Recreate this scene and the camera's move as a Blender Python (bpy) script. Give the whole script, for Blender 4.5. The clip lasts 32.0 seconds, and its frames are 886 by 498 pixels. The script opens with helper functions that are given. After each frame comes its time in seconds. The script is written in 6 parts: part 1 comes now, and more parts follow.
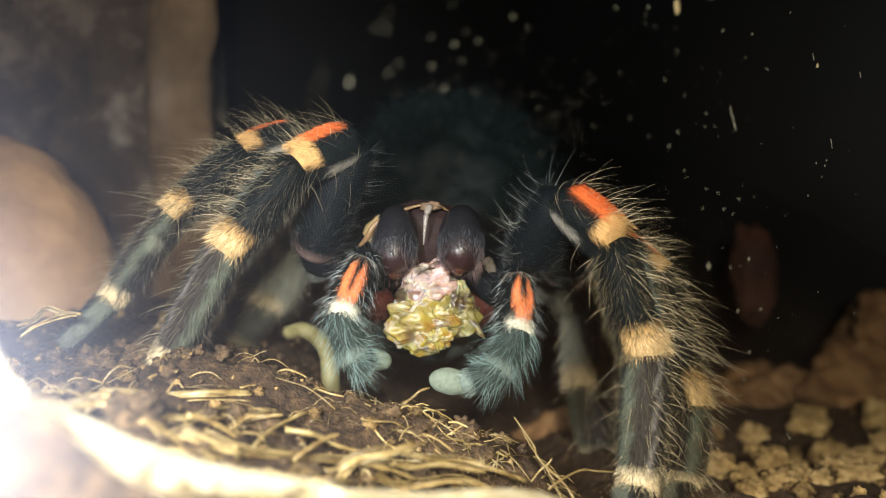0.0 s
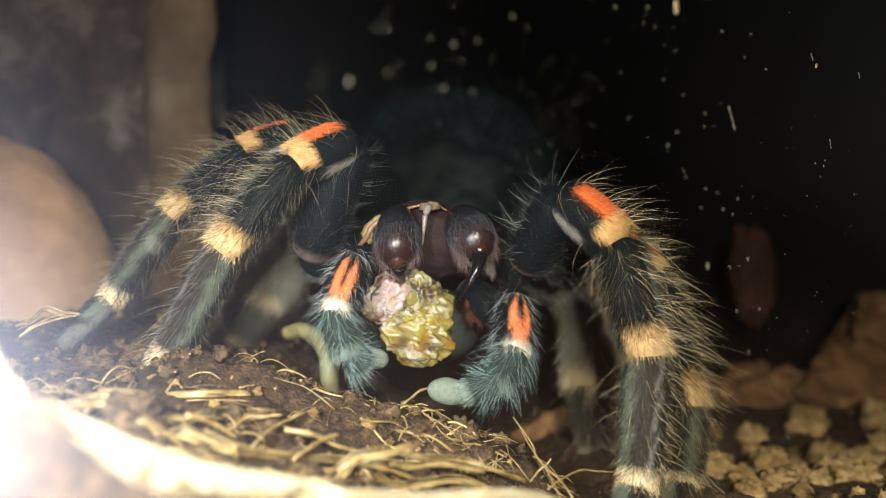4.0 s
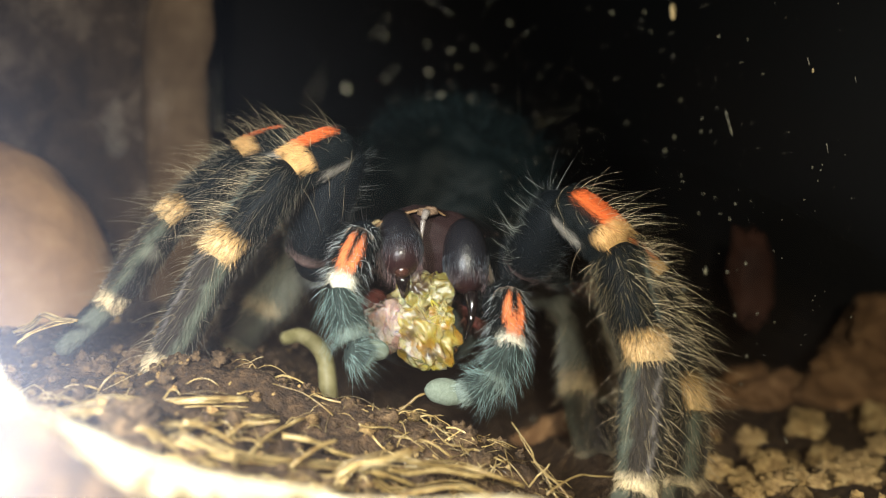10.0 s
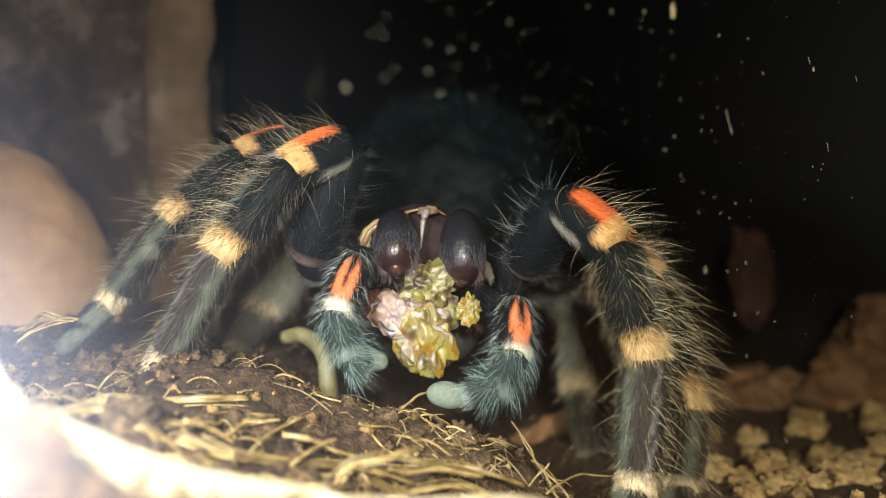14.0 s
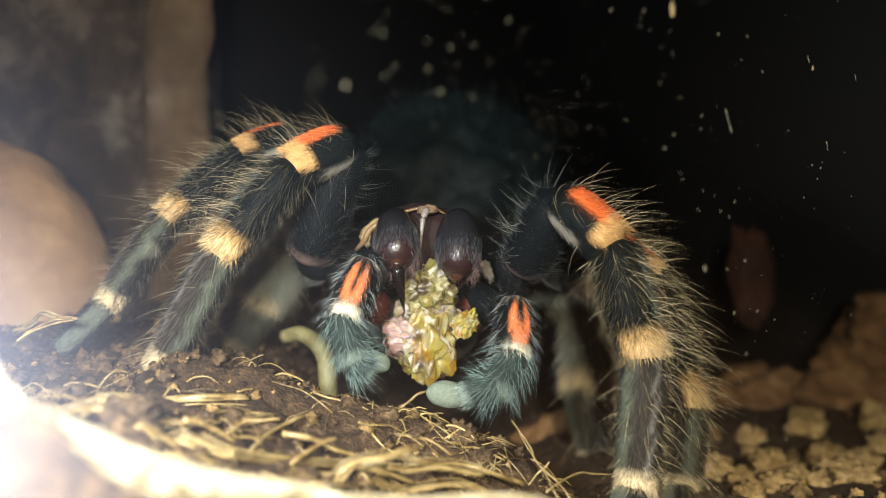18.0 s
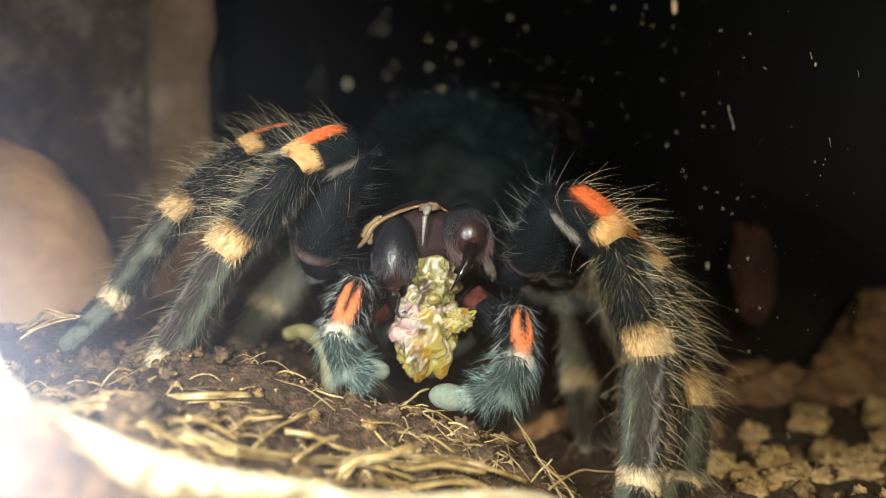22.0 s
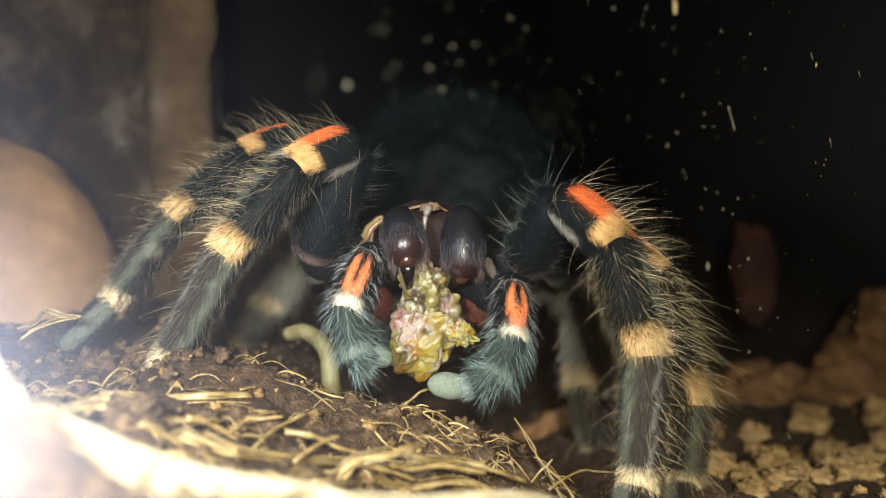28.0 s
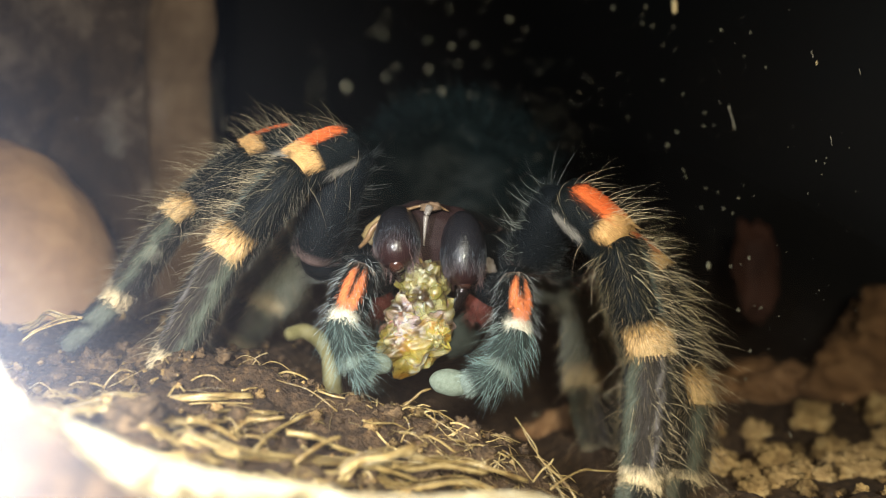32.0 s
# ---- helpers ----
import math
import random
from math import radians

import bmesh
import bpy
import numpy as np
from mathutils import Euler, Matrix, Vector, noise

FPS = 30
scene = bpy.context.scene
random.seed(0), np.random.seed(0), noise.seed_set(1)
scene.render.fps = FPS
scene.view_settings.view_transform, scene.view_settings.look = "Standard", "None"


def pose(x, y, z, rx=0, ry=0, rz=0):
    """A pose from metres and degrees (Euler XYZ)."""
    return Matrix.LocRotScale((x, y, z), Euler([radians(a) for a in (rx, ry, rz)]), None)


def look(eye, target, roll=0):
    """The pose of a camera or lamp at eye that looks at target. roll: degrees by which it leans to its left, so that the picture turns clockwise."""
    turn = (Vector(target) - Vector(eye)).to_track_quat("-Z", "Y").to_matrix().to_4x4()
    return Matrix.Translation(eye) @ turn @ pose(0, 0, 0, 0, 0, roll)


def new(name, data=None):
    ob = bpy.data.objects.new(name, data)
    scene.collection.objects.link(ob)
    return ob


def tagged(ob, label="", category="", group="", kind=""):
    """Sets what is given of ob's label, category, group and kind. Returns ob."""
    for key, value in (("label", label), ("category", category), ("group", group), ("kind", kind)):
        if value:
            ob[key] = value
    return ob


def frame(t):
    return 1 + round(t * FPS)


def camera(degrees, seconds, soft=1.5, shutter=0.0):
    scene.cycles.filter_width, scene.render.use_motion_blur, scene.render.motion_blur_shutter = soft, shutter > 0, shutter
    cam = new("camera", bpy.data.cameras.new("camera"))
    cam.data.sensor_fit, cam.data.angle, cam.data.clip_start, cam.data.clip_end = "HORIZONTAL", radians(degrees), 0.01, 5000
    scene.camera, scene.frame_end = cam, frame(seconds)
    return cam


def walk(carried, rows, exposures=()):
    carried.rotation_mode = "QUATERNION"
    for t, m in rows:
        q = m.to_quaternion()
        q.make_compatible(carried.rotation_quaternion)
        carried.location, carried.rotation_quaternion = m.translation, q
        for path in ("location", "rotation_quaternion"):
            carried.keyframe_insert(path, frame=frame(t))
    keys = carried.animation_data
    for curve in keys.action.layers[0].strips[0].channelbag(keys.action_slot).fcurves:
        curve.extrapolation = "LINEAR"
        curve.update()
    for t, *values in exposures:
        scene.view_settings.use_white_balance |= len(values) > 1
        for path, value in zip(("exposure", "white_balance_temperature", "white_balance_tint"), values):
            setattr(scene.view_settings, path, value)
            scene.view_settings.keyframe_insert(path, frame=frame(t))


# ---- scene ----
# ---- camera ----
cam = camera(60, 32.0, soft=0.9)
cam.data.dof.use_dof = True
cam.data.dof.focus_distance = 0.104
cam.data.dof.aperture_fstop = 15.0
walk(cam, [
    (0.0, pose(0.000000, 0.0, 0.027000, 90.000, 0.000, 0.000)),
    (0.5, pose(-0.000023, 0.0, 0.026961, 90.086, -0.014, -0.024)),
    (1.0, pose(-0.000060, 0.0, 0.026960, 90.087, -0.021, -0.044)),
    (1.5, pose(-0.000040, 0.0, 0.026890, 90.031, -0.032, -0.023)),
    (2.0, pose(-0.000033, 0.0, 0.026885, 90.057, 0.007, -0.024)),
    (2.5, pose(-0.000016, 0.0, 0.026927, 90.033, 0.021, -0.012)),
    (3.0, pose(-0.000024, 0.0, 0.026901, 89.978, -0.037, -0.025)),
    (3.5, pose(-0.000032, 0.0, 0.026913, 90.057, -0.035, -0.046)),
    (5.5, pose(-0.000043, 0.0, 0.026859, 90.064, 0.075, -0.233)),
    (6.0, pose(0.000061, 0.0, 0.026897, 90.198, 0.006, -0.185)),
    (6.5, pose(0.000082, 0.0, 0.026978, 90.199, 0.096, -0.203)),
    (7.0, pose(0.000008, 0.0, 0.026954, 90.224, 0.100, -0.223)),
    (7.5, pose(0.000027, 0.0, 0.027019, 90.241, 0.120, -0.201)),
    (8.0, pose(0.000103, 0.0, 0.027020, 90.176, 0.129, -0.173)),
    (8.5, pose(0.000056, 0.0, 0.026995, 90.175, 0.190, -0.207)),
    (9.0, pose(0.000029, 0.0, 0.027081, 90.218, 0.168, -0.207)),
    (9.5, pose(0.000008, 0.0, 0.027092, 90.309, 0.135, -0.215)),
    (10.0, pose(0.000012, 0.0, 0.027183, 90.286, 0.168, -0.211)),
    (10.5, pose(0.000081, 0.0, 0.027103, 90.330, 0.151, -0.182)),
    (11.0, pose(0.000056, 0.0, 0.027063, 90.280, 0.132, -0.187)),
    (11.5, pose(0.000004, 0.0, 0.027167, 90.306, 0.210, -0.217)),
    (12.0, pose(0.000038, 0.0, 0.027154, 90.385, 0.126, -0.200)),
    (12.5, pose(0.000103, 0.0, 0.027223, 90.425, 0.081, -0.145)),
    (13.0, pose(0.000028, 0.0, 0.027223, 90.399, 0.140, -0.207)),
    (13.5, pose(-0.000012, 0.0, 0.027176, 90.250, 0.203, -0.250)),
    (14.0, pose(0.000122, 0.0, 0.027103, 90.265, 0.127, -0.137)),
    (14.5, pose(0.000063, 0.0, 0.027218, 90.274, 0.143, -0.188)),
    (16.5, pose(0.000053, 0.0, 0.027104, 90.330, 0.157, -0.195)),
    (17.0, pose(0.000029, 0.0, 0.027128, 90.362, 0.149, -0.220)),
    (17.5, pose(0.000052, 0.0, 0.027099, 90.197, 0.138, -0.190)),
    (18.0, pose(0.000063, 0.0, 0.026995, 90.239, 0.186, -0.202)),
    (18.5, pose(0.000091, 0.0, 0.027102, 90.331, 0.141, -0.196)),
    (19.0, pose(0.000152, 0.0, 0.027065, 89.844, 0.215, 0.116)),
    (19.5, pose(0.000121, 0.0, 0.027207, 89.961, 0.218, 0.029)),
    (20.0, pose(0.000084, 0.0, 0.027208, 90.025, 0.217, 0.008)),
    (20.5, pose(0.000084, 0.0, 0.027208, 90.025, 0.217, 0.008)),
    (21.0, pose(0.000071, 0.0, 0.027180, 89.982, 0.245, -0.015)),
    (21.5, pose(0.000142, 0.0, 0.027139, 89.984, 0.271, 0.022)),
    (22.0, pose(0.000101, 0.0, 0.027101, 89.998, 0.285, -0.014)),
    (22.5, pose(0.000101, 0.0, 0.027101, 89.998, 0.285, -0.014)),
    (23.0, pose(0.000121, 0.0, 0.027102, 89.997, 0.298, 0.007)),
    (23.5, pose(0.000226, 0.0, 0.027157, 90.006, 0.257, 0.099)),
    (24.0, pose(0.000109, 0.0, 0.027187, 90.064, 0.271, -0.016)),
    (24.5, pose(0.000089, 0.0, 0.027122, 90.039, 0.247, -0.016)),
    (25.0, pose(0.000125, 0.0, 0.027193, 90.014, 0.214, 0.031)),
    (25.5, pose(0.000088, 0.0, 0.027119, 90.048, 0.222, -0.002)),
    (27.5, pose(0.000143, 0.0, 0.027224, 90.001, 0.299, 0.031)),
    (28.0, pose(0.000173, 0.0, 0.027212, 89.952, 0.260, 0.053)),
    (28.5, pose(0.000144, 0.0, 0.027137, 89.767, 0.359, 0.032)),
    (29.0, pose(0.000228, 0.0, 0.027154, 89.775, 0.369, 0.080)),
    (29.5, pose(0.000202, 0.0, 0.027143, 89.918, 0.309, 0.096)),
    (30.0, pose(0.000160, 0.0, 0.027210, 89.841, 0.363, 0.066)),
    (30.5, pose(0.000167, 0.0, 0.027205, 89.760, 0.393, 0.079)),
    (31.0, pose(0.000229, 0.0, 0.027115, 89.791, 0.379, 0.103)),
    (31.5, pose(0.000205, 0.0, 0.027245, 89.782, 0.449, 0.093)),
    (32.0, pose(0.000296, 0.0, 0.027483, 89.794, 0.509, 0.168)),
])

# ---- world and lights ----
MM = 0.001
world = bpy.data.worlds.new("dim_room")
world.use_nodes = True
scene.world = world
world.node_tree.nodes["Background"].inputs[0].default_value = (0.55, 0.65, 0.8, 1)
world.node_tree.nodes["Background"].inputs[1].default_value = 0.005


def lamp(name, eye, target, watts, size, colour):
    data = bpy.data.lights.new(name, "AREA")
    data.energy, data.size, data.color, data.shape = watts, size, colour, "DISK"
    ob = new(name, data)
    ob.matrix_world = look(eye, target)
    return ob


# a torch held low against the glass, and an unseen lamp added behind the lens
lamp("torch_light", (-0.0310, 0.0300, 0.0320), (-0.008, 0.105, 0.012), 0.132, 0.008, (0.96, 0.98, 1.03))
lamp("front_fill_light", (0.006, -0.080, 0.062), (0.02, 0.105, 0.006), 0.6, 0.012, (1.0, 0.935, 0.76))
scene.view_settings.exposure = 0.0


# ---- materials ----
def material(name):
    m = bpy.data.materials.new(name)
    m.use_nodes = True
    return m, m.node_tree.nodes, m.node_tree.links, m.node_tree.nodes["Principled BSDF"]


def noisy(name, colours, scale, rough=0.8, bump=0.3, bump_scale=None, detail=6, spec=0.3, big=None, dist=0.0004, uneven=0.0):
    """Two-scale noise colour with fine relief; scales are per metre."""
    m, n, l, b = material(name)
    co = n.new("ShaderNodeTexCoord")
    tx = n.new("ShaderNodeTexNoise")
    tx.inputs["Scale"].default_value, tx.inputs["Detail"].default_value = scale, detail
    tx.inputs["Roughness"].default_value = 0.65
    l.new(co.outputs["Object"], tx.inputs["Vector"])
    ramp = n.new("ShaderNodeValToRGB")
    el = ramp.color_ramp.elements
    el[0].position, el[1].position = 0.3, 0.72
    el[0].color, el[1].color = (*colours[0], 1), (*colours[-1], 1)
    if len(colours) > 2:
        e = el.new(0.5)
        e.color = (*colours[1], 1)
    l.new(tx.outputs["Fac"], ramp.inputs["Fac"])
    t2 = n.new("ShaderNodeTexNoise")
    t2.inputs["Scale"].default_value = big or scale * 0.18
    l.new(co.outputs["Object"], t2.inputs["Vector"])
    mix = n.new("ShaderNodeMix")
    mix.data_type, mix.blend_type = "RGBA", "MULTIPLY"
    mix.inputs["Factor"].default_value = 0.6
    r2 = n.new("ShaderNodeValToRGB")
    r2.color_ramp.elements[0].position, r2.color_ramp.elements[1].position = 0.35, 0.65
    r2.color_ramp.elements[0].color, r2.color_ramp.elements[1].color = (0.45, 0.42, 0.4, 1), (1.15, 1.12, 1.05, 1)
    l.new(t2.outputs["Fac"], r2.inputs["Fac"])
    l.new(ramp.outputs["Color"], mix.inputs["A"])
    l.new(r2.outputs["Color"], mix.inputs["B"])
    last = mix.outputs["Result"]
    if uneven:
        # each loose piece has its own shade
        geo, span, own = n.new("ShaderNodeNewGeometry"), n.new("ShaderNodeMapRange"), n.new("ShaderNodeMix")
        span.inputs["To Min"].default_value, span.inputs["To Max"].default_value = 1 - uneven, 1 + 0.3 * uneven
        own.data_type, own.blend_type = "RGBA", "MULTIPLY"
        own.inputs["Factor"].default_value = 1.0
        l.new(geo.outputs["Random Per Island"], span.inputs["Value"])
        l.new(last, own.inputs["A"])
        l.new(span.outputs["Result"], own.inputs["B"])
        last = own.outputs["Result"]
    l.new(last, b.inputs["Base Color"])
    b.inputs["Roughness"].default_value, b.inputs["Specular IOR Level"].default_value = rough, spec
    t3 = n.new("ShaderNodeTexNoise")
    t3.inputs["Scale"].default_value, t3.inputs["Detail"].default_value = bump_scale or scale * 2, 5
    l.new(co.outputs["Object"], t3.inputs["Vector"])
    bp = n.new("ShaderNodeBump")
    bp.inputs["Strength"].default_value, bp.inputs["Distance"].default_value = bump, dist
    l.new(t3.outputs["Fac"], bp.inputs["Height"])
    l.new(bp.outputs["Normal"], b.inputs["Normal"])
    return m


def pigmented(name, rough, spec=0.5, bump=0.25, scale=2500, coat=0.0, sss=0.0, sheen=0.0):
    """Colour from the mesh's own pigment attribute, broken up by fine noise."""
    m, n, l, b = material(name)
    at = n.new("ShaderNodeAttribute")
    at.attribute_name = "pigment"
    tx = n.new("ShaderNodeTexNoise")
    tx.inputs["Scale"].default_value, tx.inputs["Detail"].default_value = scale, 4
    co = n.new("ShaderNodeTexCoord")
    l.new(co.outputs["Object"], tx.inputs["Vector"])
    mr = n.new("ShaderNodeMapRange")
    mr.inputs["To Min"].default_value, mr.inputs["To Max"].default_value = 0.55, 1.4
    l.new(tx.outputs["Fac"], mr.inputs["Value"])
    mix = n.new("ShaderNodeMix")
    mix.data_type, mix.blend_type = "RGBA", "MULTIPLY"
    mix.inputs["Factor"].default_value = 1.0
    l.new(at.outputs["Color"], mix.inputs["A"])
    l.new(mr.outputs["Result"], mix.inputs["B"])
    l.new(mix.outputs["Result"], b.inputs["Base Color"])
    b.inputs["Roughness"].default_value, b.inputs["Specular IOR Level"].default_value = rough, spec
    b.inputs["Coat Weight"].default_value, b.inputs["Coat Roughness"].default_value = coat, 0.12
    b.inputs["Sheen Weight"].default_value, b.inputs["Sheen Roughness"].default_value = sheen, 0.4
    b.inputs["Sheen Tint"].default_value = (0.6, 0.8, 0.9, 1)
    if sss:
        b.inputs["Subsurface Weight"].default_value = sss
        b.inputs["Subsurface Scale"].default_value = 0.0012
        b.inputs["Subsurface Radius"].default_value = (1.0, 0.7, 0.3)
    bp = n.new("ShaderNodeBump")
    bp.inputs["Strength"].default_value, bp.inputs["Distance"].default_value = bump, 0.0002
    l.new(tx.outputs["Fac"], bp.inputs["Height"])
    l.new(bp.outputs["Normal"], b.inputs["Normal"])
    return m


CUTICLE = pigmented("hairy_cuticle", 0.6, 0.09, 0.5, sheen=0.008)
HAIR = pigmented("setae", 0.42, 0.5, 0.0)
JAW = pigmented("dark_glossy_cuticle", 0.3, 0.45, 0.6, 2600, coat=0.2)
FANG = pigmented("black_polished_fang", 0.12, 0.6, 0.05, coat=0.4)
WET = pigmented("wet_food", 0.34, 0.35, 0.12, 900, coat=0.0, sss=0.9)
WET.node_tree.nodes["Principled BSDF"].inputs["Transmission Weight"].default_value = 0.42
SOIL = noisy("peat_soil", [(0.015, 0.0095, 0.0065), (0.055, 0.033, 0.018), (0.145, 0.086, 0.042)], 700, 0.9, 0.9, 2200, dist=0.0006)
CRUMB = noisy("soil_crumb", [(0.1, 0.055, 0.02), (0.34, 0.21, 0.08), (0.6, 0.42, 0.18)], 600, 0.85, 0.9, 2500, dist=0.0006, uneven=0.7)
# crumb colour raised for the right-hand clumps, making up for light lost with distance
OCHRE = noisy("ochre_clump", [(0.16, 0.09, 0.035), (0.5, 0.33, 0.14), (0.75, 0.55, 0.27)], 300, 0.85, 0.9, 1500, dist=0.0008)
MOUND = noisy("heaped_soil", [(0.1, 0.05, 0.022), (0.24, 0.125, 0.055), (0.4, 0.23, 0.11)], 200, 0.9, 0.8, 900, dist=0.0008)
FIBRE = noisy("coconut_fibre", [(0.2, 0.11, 0.035), (0.44, 0.31, 0.12), (0.66, 0.51, 0.25)], 600, 0.3, 0.4, 3000, dist=0.0002, uneven=0.85, spec=0.55)
# fibre colour raised to near white, in place of the overexposed light there
GLARE_FIBRE = noisy("glare_fibre", [(0.5, 0.4, 0.22), (0.66, 0.56, 0.36), (0.8, 0.72, 0.52)], 500, 0.45, 0.4, 3000, dist=0.0002, uneven=0.4)
# crumb colour darkened to stand in for the shade on the bank
SHADED_CRUMB = noisy("shaded_crumb", [(0.03, 0.019, 0.011), (0.1, 0.062, 0.032), (0.22, 0.14, 0.07)], 900, 0.8, 0.9, 2500, dist=0.0006)
BARK = noisy("cork_bark", [(0.012, 0.008, 0.006), (0.05, 0.032, 0.021), (0.17, 0.13, 0.1)], 60, 0.9, 0.8, 300, dist=0.004, big=14)
STRIP = noisy("pale_cork", [(0.06, 0.035, 0.019), (0.115, 0.072, 0.04), (0.19, 0.13, 0.08)], 50, 0.9, 0.5, 250, dist=0.002, big=18)
STONE = noisy("tan_stone", [(0.15, 0.075, 0.032), (0.34, 0.19, 0.085), (0.54, 0.34, 0.17)], 28, 0.8, 0.4, 400, dist=0.001)
ROOT = noisy("pale_root", [(0.16, 0.145, 0.06), (0.24, 0.215, 0.1), (0.31, 0.28, 0.15)], 500, 0.5, 0.3)
CLAY = noisy("red_clay", [(0.03, 0.010, 0.006), (0.06, 0.021, 0.011), (0.1, 0.036, 0.02)], 40, 0.8, 0.4)
DARK = noisy("dark_backing", [(0.0012, 0.0021, 0.0022), (0.0024, 0.0014, 0.0007), (0.0046, 0.0026, 0.0011)], 9, 0.7, 0.2)
WOOD = noisy("table_wood", [(0.09, 0.05, 0.03), (0.16, 0.1, 0.06), (0.22, 0.15, 0.09)], 30, 0.5, 0.2)
SPECK = noisy("dust_speck", [(0.08, 0.075, 0.06), (0.14, 0.13, 0.1), (0.24, 0.22, 0.16)], 2000, 0.7, 0.3)
SPOT = noisy("lime_spot", [(0.08, 0.08, 0.06), (0.13, 0.125, 0.09), (0.19, 0.175, 0.12)], 2000, 0.6, 0.3)
CRUST = noisy("tan_crust", [(0.15, 0.11, 0.055), (0.26, 0.2, 0.1), (0.36, 0.29, 0.18)], 2500, 0.8, 0.6)


def glass_material():
    """A clear pane with reflections, a thin uneven film of dust and dried water, and painted-in glare."""
    m, n, l, b = material("dusty_glare_glass")
    n.remove(b)
    out = n["Material Output"]
    clear, gloss, dust = n.new("ShaderNodeBsdfTransparent"), n.new("ShaderNodeBsdfGlossy"), n.new("ShaderNodeBsdfTranslucent")
    clear.inputs[0].default_value = (0.97, 0.985, 0.98, 1)
    gloss.inputs["Roughness"].default_value = 0.02
    dust.inputs[0].default_value = (0.67, 0.75, 1.0, 1)
    dust2 = n.new("ShaderNodeBsdfDiffuse")
    dust2.inputs[0].default_value = (0.67, 0.75, 1.0, 1)
    both = n.new("ShaderNodeAddShader")
    l.new(dust.outputs[0], both.inputs[0])
    l.new(dust2.outputs[0], both.inputs[1])
    co, tx = n.new("ShaderNodeTexCoord"), n.new("ShaderNodeTexNoise")
    tx.inputs["Scale"].default_value, tx.inputs["Detail"].default_value = 70, 5
    l.new(co.outputs["Object"], tx.inputs["Vector"])
    mr = n.new("ShaderNodeMapRange")
    mr.inputs["From Min"].default_value, mr.inputs["From Max"].default_value = 0.44, 0.75
    mr.inputs["To Min"].default_value, mr.inputs["To Max"].default_value = 0.0, 0.00015
    l.new(tx.outputs["Fac"], mr.inputs["Value"])
    # glare low on the pane, painted as a round film, thickest at its middle
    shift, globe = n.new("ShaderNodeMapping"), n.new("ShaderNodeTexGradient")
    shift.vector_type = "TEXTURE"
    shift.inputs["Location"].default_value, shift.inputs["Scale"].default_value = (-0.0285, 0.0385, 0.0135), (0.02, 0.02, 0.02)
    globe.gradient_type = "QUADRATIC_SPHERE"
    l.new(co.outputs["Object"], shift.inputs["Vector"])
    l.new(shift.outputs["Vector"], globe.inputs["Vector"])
    glare, total = n.new("ShaderNodeMath"), n.new("ShaderNodeMath")
    glare.operation, total.operation = "MULTIPLY", "ADD"
    glare.inputs[1].default_value = 0.075
    l.new(globe.outputs["Fac"], glare.inputs[0])
    # and a wider, thinner veil round it, painted for the haze
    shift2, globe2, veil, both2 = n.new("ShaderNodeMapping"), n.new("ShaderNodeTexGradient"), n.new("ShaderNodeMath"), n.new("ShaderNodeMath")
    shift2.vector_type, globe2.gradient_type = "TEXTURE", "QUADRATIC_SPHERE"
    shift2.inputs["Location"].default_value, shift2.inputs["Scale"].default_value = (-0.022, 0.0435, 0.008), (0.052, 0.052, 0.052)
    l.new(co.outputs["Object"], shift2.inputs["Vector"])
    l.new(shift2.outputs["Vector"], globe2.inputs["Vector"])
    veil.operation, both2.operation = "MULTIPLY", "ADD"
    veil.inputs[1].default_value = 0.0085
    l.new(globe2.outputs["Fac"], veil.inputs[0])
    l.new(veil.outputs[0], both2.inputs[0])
    l.new(glare.outputs[0], both2.inputs[1])
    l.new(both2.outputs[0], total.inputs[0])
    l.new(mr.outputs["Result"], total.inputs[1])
    film = n.new("ShaderNodeMixShader")
    l.new(total.outputs[0], film.inputs[0])
    l.new(clear.outputs[0], film.inputs[1])
    l.new(both.outputs[0], film.inputs[2])
    lw, fr, top = n.new("ShaderNodeLayerWeight"), n.new("ShaderNodeMapRange"), n.new("ShaderNodeMixShader")
    lw.inputs[0].default_value = 0.2
    fr.inputs["To Min"].default_value, fr.inputs["To Max"].default_value = 0.02, 0.5
    l.new(lw.outputs["Facing"], fr.inputs["Value"])
    l.new(fr.outputs["Result"], top.inputs[0])
    l.new(film.outputs[0], top.inputs[1])
    l.new(gloss.outputs[0], top.inputs[2])
    l.new(top.outputs[0], out.inputs["Surface"])
    return m


GLASS = glass_material()


# ---- mesh tools (all sizes in millimetres) ----
rng = np.random.default_rng(7)


def unit(v):
    v = np.asarray(v, float)
    return v / np.maximum(np.linalg.norm(v, axis=-1, keepdims=True), 1e-9)


def basis(axis, up):
    """Axis, a normal close to up, and their cross product."""
    a = unit(axis)
    n = np.asarray(up, float) - a * (np.asarray(up, float) @ a)
    n = unit(n)
    return a, n, np.cross(a, n)


def join(pieces):
    """Join (verts, tris, colours) pieces."""
    v, f, c, k = [], [], [], 0
    for pv, pf, pc in pieces:
        v.append(pv), f.append(np.asarray(pf) + k), c.append(np.broadcast_to(pc, (len(pv), 3)))
        k += len(pv)
    return np.vstack(v), np.vstack(f), np.vstack(c)


